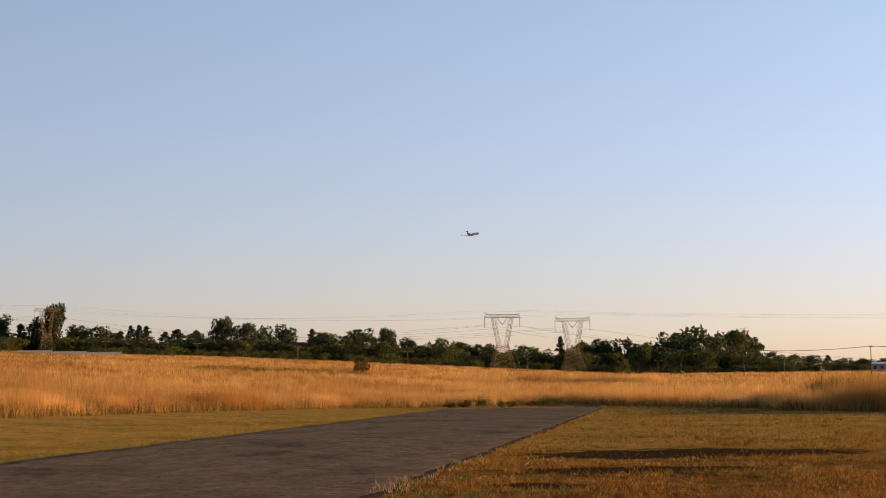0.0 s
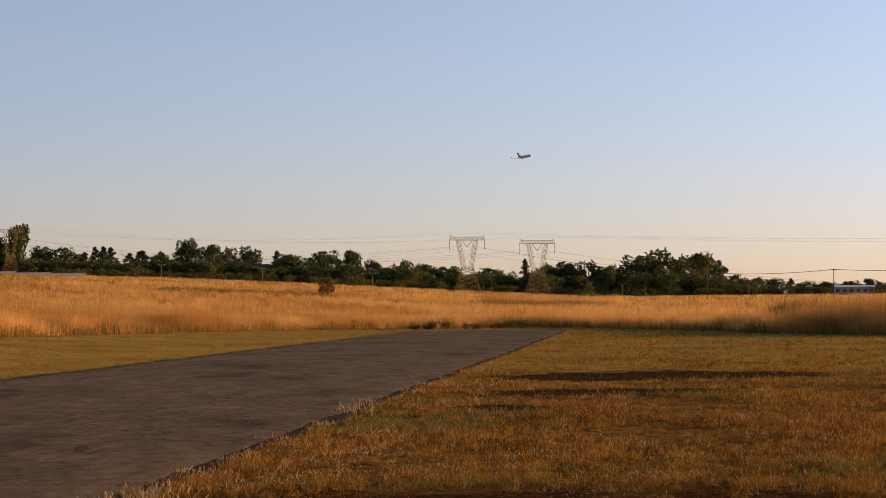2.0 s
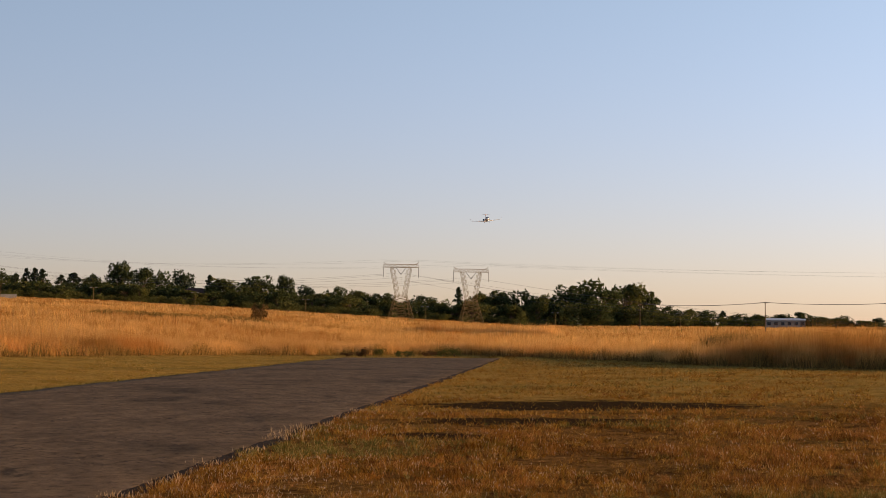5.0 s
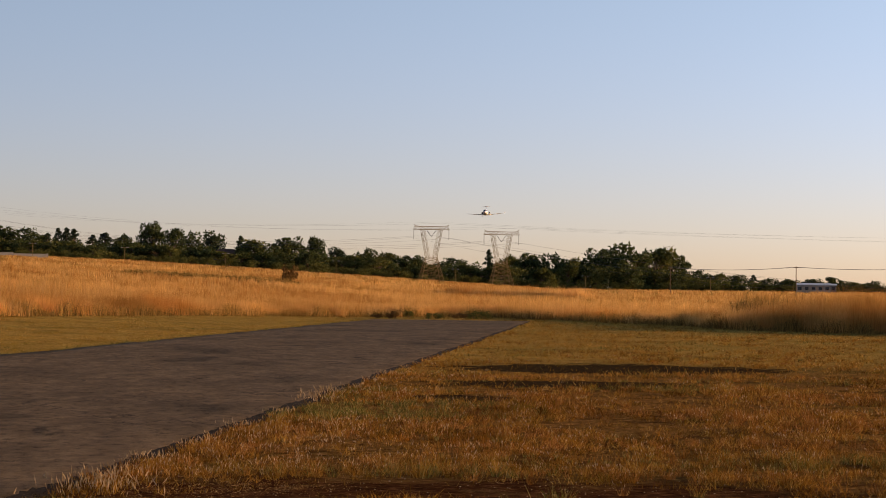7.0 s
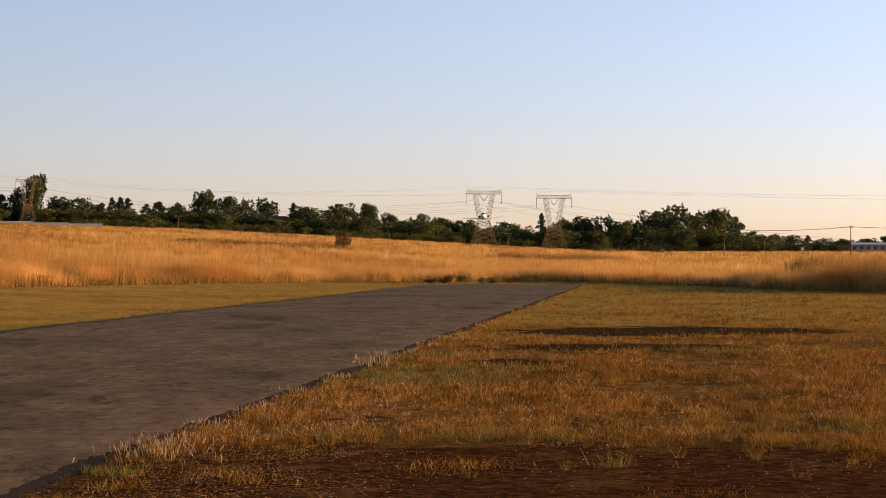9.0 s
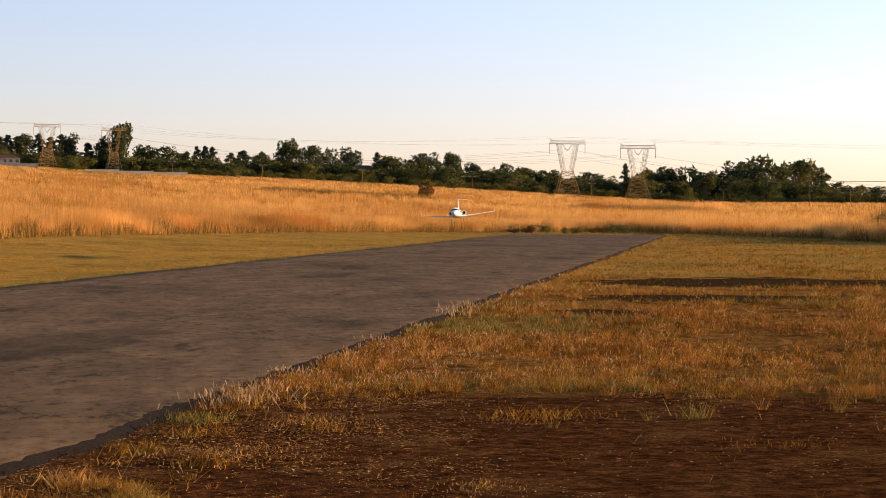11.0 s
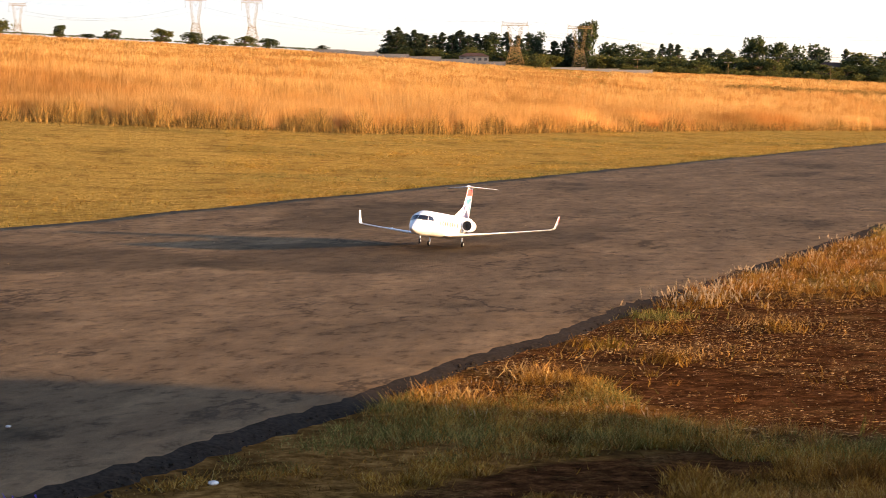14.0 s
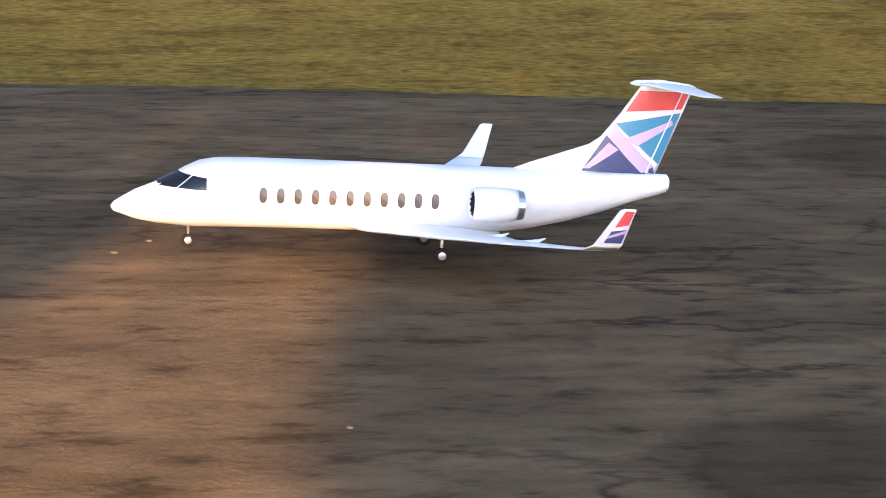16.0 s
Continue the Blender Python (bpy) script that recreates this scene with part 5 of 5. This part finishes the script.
def make_house(b, d, w, dep, h, roof_h, wall_mat, roof_mat, windows, label, flat=False):
    root = new("house")
    x, y = at_bearing(b, d)
    bm = bmesh.new()
    box(bm, -w / 2, w / 2, -dep / 2, dep / 2, -1.5, h)
    part("wall", bm, wall_mat, root)
    bm = bmesh.new()
    if flat:
        lo = [(-w / 2 - 0.4, -dep / 2 - 0.4, h + 0.01), (w / 2 + 0.4, -dep / 2 - 0.4, h + 0.01), (w / 2 + 0.4, dep / 2 + 0.4, h + roof_h), (-w / 2 - 0.4, dep / 2 + 0.4, h + roof_h)]
        vs = [bm.verts.new(p) for p in lo] + [bm.verts.new((p[0], p[1], p[2] + 0.3)) for p in lo]
        for f in ((0, 1, 5, 4), (1, 2, 6, 5), (2, 3, 7, 6), (3, 0, 4, 7), (4, 5, 6, 7), (3, 2, 1, 0)):
            bm.faces.new([vs[i] for i in f])
    else:
        e = 0.6
        vs = [bm.verts.new(p) for p in ((-w / 2 - e, -dep / 2 - e, h), (w / 2 + e, -dep / 2 - e, h), (w / 2 + e, dep / 2 + e, h), (-w / 2 - e, dep / 2 + e, h), (-w / 2 + dep / 2, 0, h + roof_h), (w / 2 - dep / 2, 0, h + roof_h))]
        for f in ((0, 1, 5, 4), (1, 2, 5), (2, 3, 4, 5), (3, 0, 4), (3, 2, 1, 0)):
            bm.faces.new([vs[i] for i in f])
    part("roof", bm, roof_mat, root)
    for k in range(windows):
        cx = -w / 2 + w * (k + 0.5) / windows
        bm = bmesh.new()
        box(bm, cx - w / windows * 0.26, cx + w / windows * 0.26, -dep / 2 - 0.06, -dep / 2 + 0.05, h * 0.35, h * 0.78)
        part("window", bm, M_VOID, root)
    root.matrix_basis = Matrix.Translation((x, y, float(height(x, y)))) @ Matrix.Rotation(math.atan2(-x, y), 4, "Z")
    return tagged(root, label, "house")


make_house(836, 1165, 17, 9, 7.0, 3.0, M_BRICK, M_TILE, 4, "brown brick house with a hipped roof among trees")
make_house(868, 1170, 9, 8, 6.0, 2.4, M_BRICK, M_TILE, 2, "smaller brown house with a hipped roof among trees")
make_house(1868, 1050, 17, 12, 3.6, 1.0, M_PALE, M_ROOF, 5, "low white industrial shed with a pale sheet roof", True)
make_house(1892, 1080, 9, 9, 3.6, 0.8, M_WALL, M_ROOF, 3, "low grey shed with a pale sheet roof", True)
make_house(215, 1250, 18, 9, 4.0, 2.2, M_WALL, M_TILE, 5, "pale house with a dark roof behind the wall")


def make_lamp():
    root = new("street_lamp")
    bm = bmesh.new()
    tube(bm, [(0, 0, -0.3), (0, 0, 6.8)], [0.13, 0.09], 8)
    part("pole", bm, M_STEEL, root)
    bm = bmesh.new()
    beam(bm, (-1.0, 0, 6.75), (1.0, 0, 6.75), 0.14)
    part("arm", bm, M_STEEL, root)
    for s in (-1, 1):
        bm = bmesh.new()
        box(bm, s * 1.25 - 0.5, s * 1.25 + 0.5, -0.25, 0.25, 6.65, 6.95)
        part("lamp_head", bm, M_PALE, root)
    return tagged(root, "grey twin-headed street lamp behind the field", "street lamp", "street lamps")


lamp = None
for b, d in ((660, 960), (836, 955), (1030, 950), (1241, 950), (1471, 945), (502, 975), (1690, 940)):
    x, y = at_bearing(b, d)
    m = Matrix.Translation((x, y, float(height(x, y)))) @ Matrix.Rotation(math.atan2(-x, y), 4, "Z")
    if lamp is None:
        lamp = make_lamp()
        lamp.matrix_basis = m
    else:
        copy_thing(lamp, m)


def make_pole(b, d):
    root = new("utility_pole")
    x, y = at_bearing(b, d)
    bm = bmesh.new()
    tube(bm, [(0, 0, -0.3), (0, 0, 9.0)], [0.16, 0.11], 8)
    part("pole", bm, M_BARK, root)
    bm = bmesh.new()
    beam(bm, (-1.2, 0, 8.6), (1.2, 0, 8.6), 0.14)
    part("crossarm", bm, M_BARK, root)
    root.matrix_basis = Matrix.Translation((x, y, float(height(x, y)))) @ Matrix.Rotation(math.atan2(-x, y) + 0.9, 4, "Z")
    return tagged(root, "wooden utility pole with a crossarm beyond the field", "utility pole", "utility poles")


p1, p2, p3 = make_pole(1620, 660), make_pole(1838, 600), make_pole(2120, 545)
for a, b in ((p1, p2), (p2, p3)):
    for x, z in ((-1.1, 8.75), (0, 8.8), (1.1, 8.75)):
        wire(a.matrix_basis @ Vector((x, 0, z)), b.matrix_basis @ Vector((x, 0, z)), 0.8, 0.035)

# low shrubs where the runway ends
rs = random.Random(7)
for b in (1105, 1128, 1140, 1163, 1190, 1214, 1240, 1262, 1275, 1292):
    x, y = at_bearing(b + rs.uniform(-5, 5), 150 + rs.uniform(-3, 6))
    plant("o" if rs.random() < 0.7 else "s", x, y, rs.uniform(0.45, 0.85), rs.uniform(1.0, 1.8))


# ---- what moves ----
FLIGHT = [
    (0, 24.0, 236.8, 19.0, -60, 3.5, 6), (0.5, 26.01, 229.53, 18.95, -60, 3.5, 6), (1, 27.66, 222.29, 18.26, -60, 3.5, 5), (1.5, 29.01, 215.05, 17.57, -62, 3.5, 5),
    (2, 29.87, 206.85, 16.74, -64, 3.5, 7), (2.5, 30.44, 198.68, 16.05, -68, 3.5, 11), (3, 30.63, 190.55, 15.21, -74, 3.5, 14), (3.5, 30.27, 183.52, 14.23, -82, 3.5, 16),
    (5.8, 22.78, 150.28, 8.84, -100, 3.5, 0), (6, 22.16, 147.34, 8.44, -101, 3.5, 0), (6.5, 20.61, 140.50, 7.66, -99, 3.5, -1), (7, 18.99, 133.15, 6.96, -100, 3.5, 2),
    (7.5, 17.34, 125.81, 6.17, -100, 3.5, 4), (8, 15.72, 117.96, 5.34, -99, 3.5, 3), (10.3, 6.92, 83.21, 1.81, -98, 3.5, 3), (10.5, 6.13, 78.76, 1.58, -98, 3.5, 3),
    (11, 4.23, 68.87, 1.34, -98, 3.5, 4), (11.5, 2.43, 59.95, 0.80, -97, 3.5, 4), (12, 0.92, 51.49, 0.60, -96, 3.5, 3), (12.5, -0.53, 43.53, 0.60, -95.6, 3.6, 1.4),
    (13, -1.95, 37.15, 0.38, -95.5, 3.5, 1), (13.2, -2.43, 34.11, 0.30, -95.3, 3.5, 0), (13.5, -3.08, 30.17, 0.10, -95.1, 4, -1.5), (14, -4.18, 24.21, 0.0, -96.7, 5.9, -0.7),
    (14.5, -5.42, 18.09, 0.08, -98, 3.8, 7.8), (14.6, -5.65, 17.10, 0.07, -96.5, 3.7, 7.4), (14.8, -6.22, 14.56, 0.01, -92.8, 0.8, 1.8), (15, -6.83, 12.32, 0, -90.7, 3.2, 0.5),
    (15.1, -7.10, 10.92, 0, -90, 2.8, -0.2), (15.2, -7.31, 10.08, 0, -89.8, 1.7, -0.8), (15.3, -7.62, 8.78, 0, -89.7, 2, -0.9), (15.4, -7.81, 7.87, 0, -89.9, 2.1, -1.3),
    (15.5, -8.10, 6.56, 0, -89.7, 1.8, -0.6), (15.6, -8.22, 5.65, 0, -89.6, 2, 0.7), (15.7, -8.51, 4.32, 0.01, -88.8, 1.2, 0.1), (15.8, -8.60, 3.35, 0.01, -87.8, 1.3, 0.2),
    (15.9, -8.63, 1.83, 0.04, -86, 2.5, -0.2), (16, -8.62, 0.82, 0.07, -84.5, 3.2, -0.2),
]


def attitude(x, y, z, heading, nose_up, bank):
    """Heading counted from the x axis; bank lifts the left wing."""
    return Matrix.Translation((x, y, z)) @ Matrix.Rotation(radians(heading), 4, "Z") @ Matrix.Rotation(radians(-nose_up), 4, "Y") @ Matrix.Rotation(radians(bank), 4, "X")


def motions():
    walk(jet, [(t, attitude(*q)) for t, *q in FLIGHT])


motions()
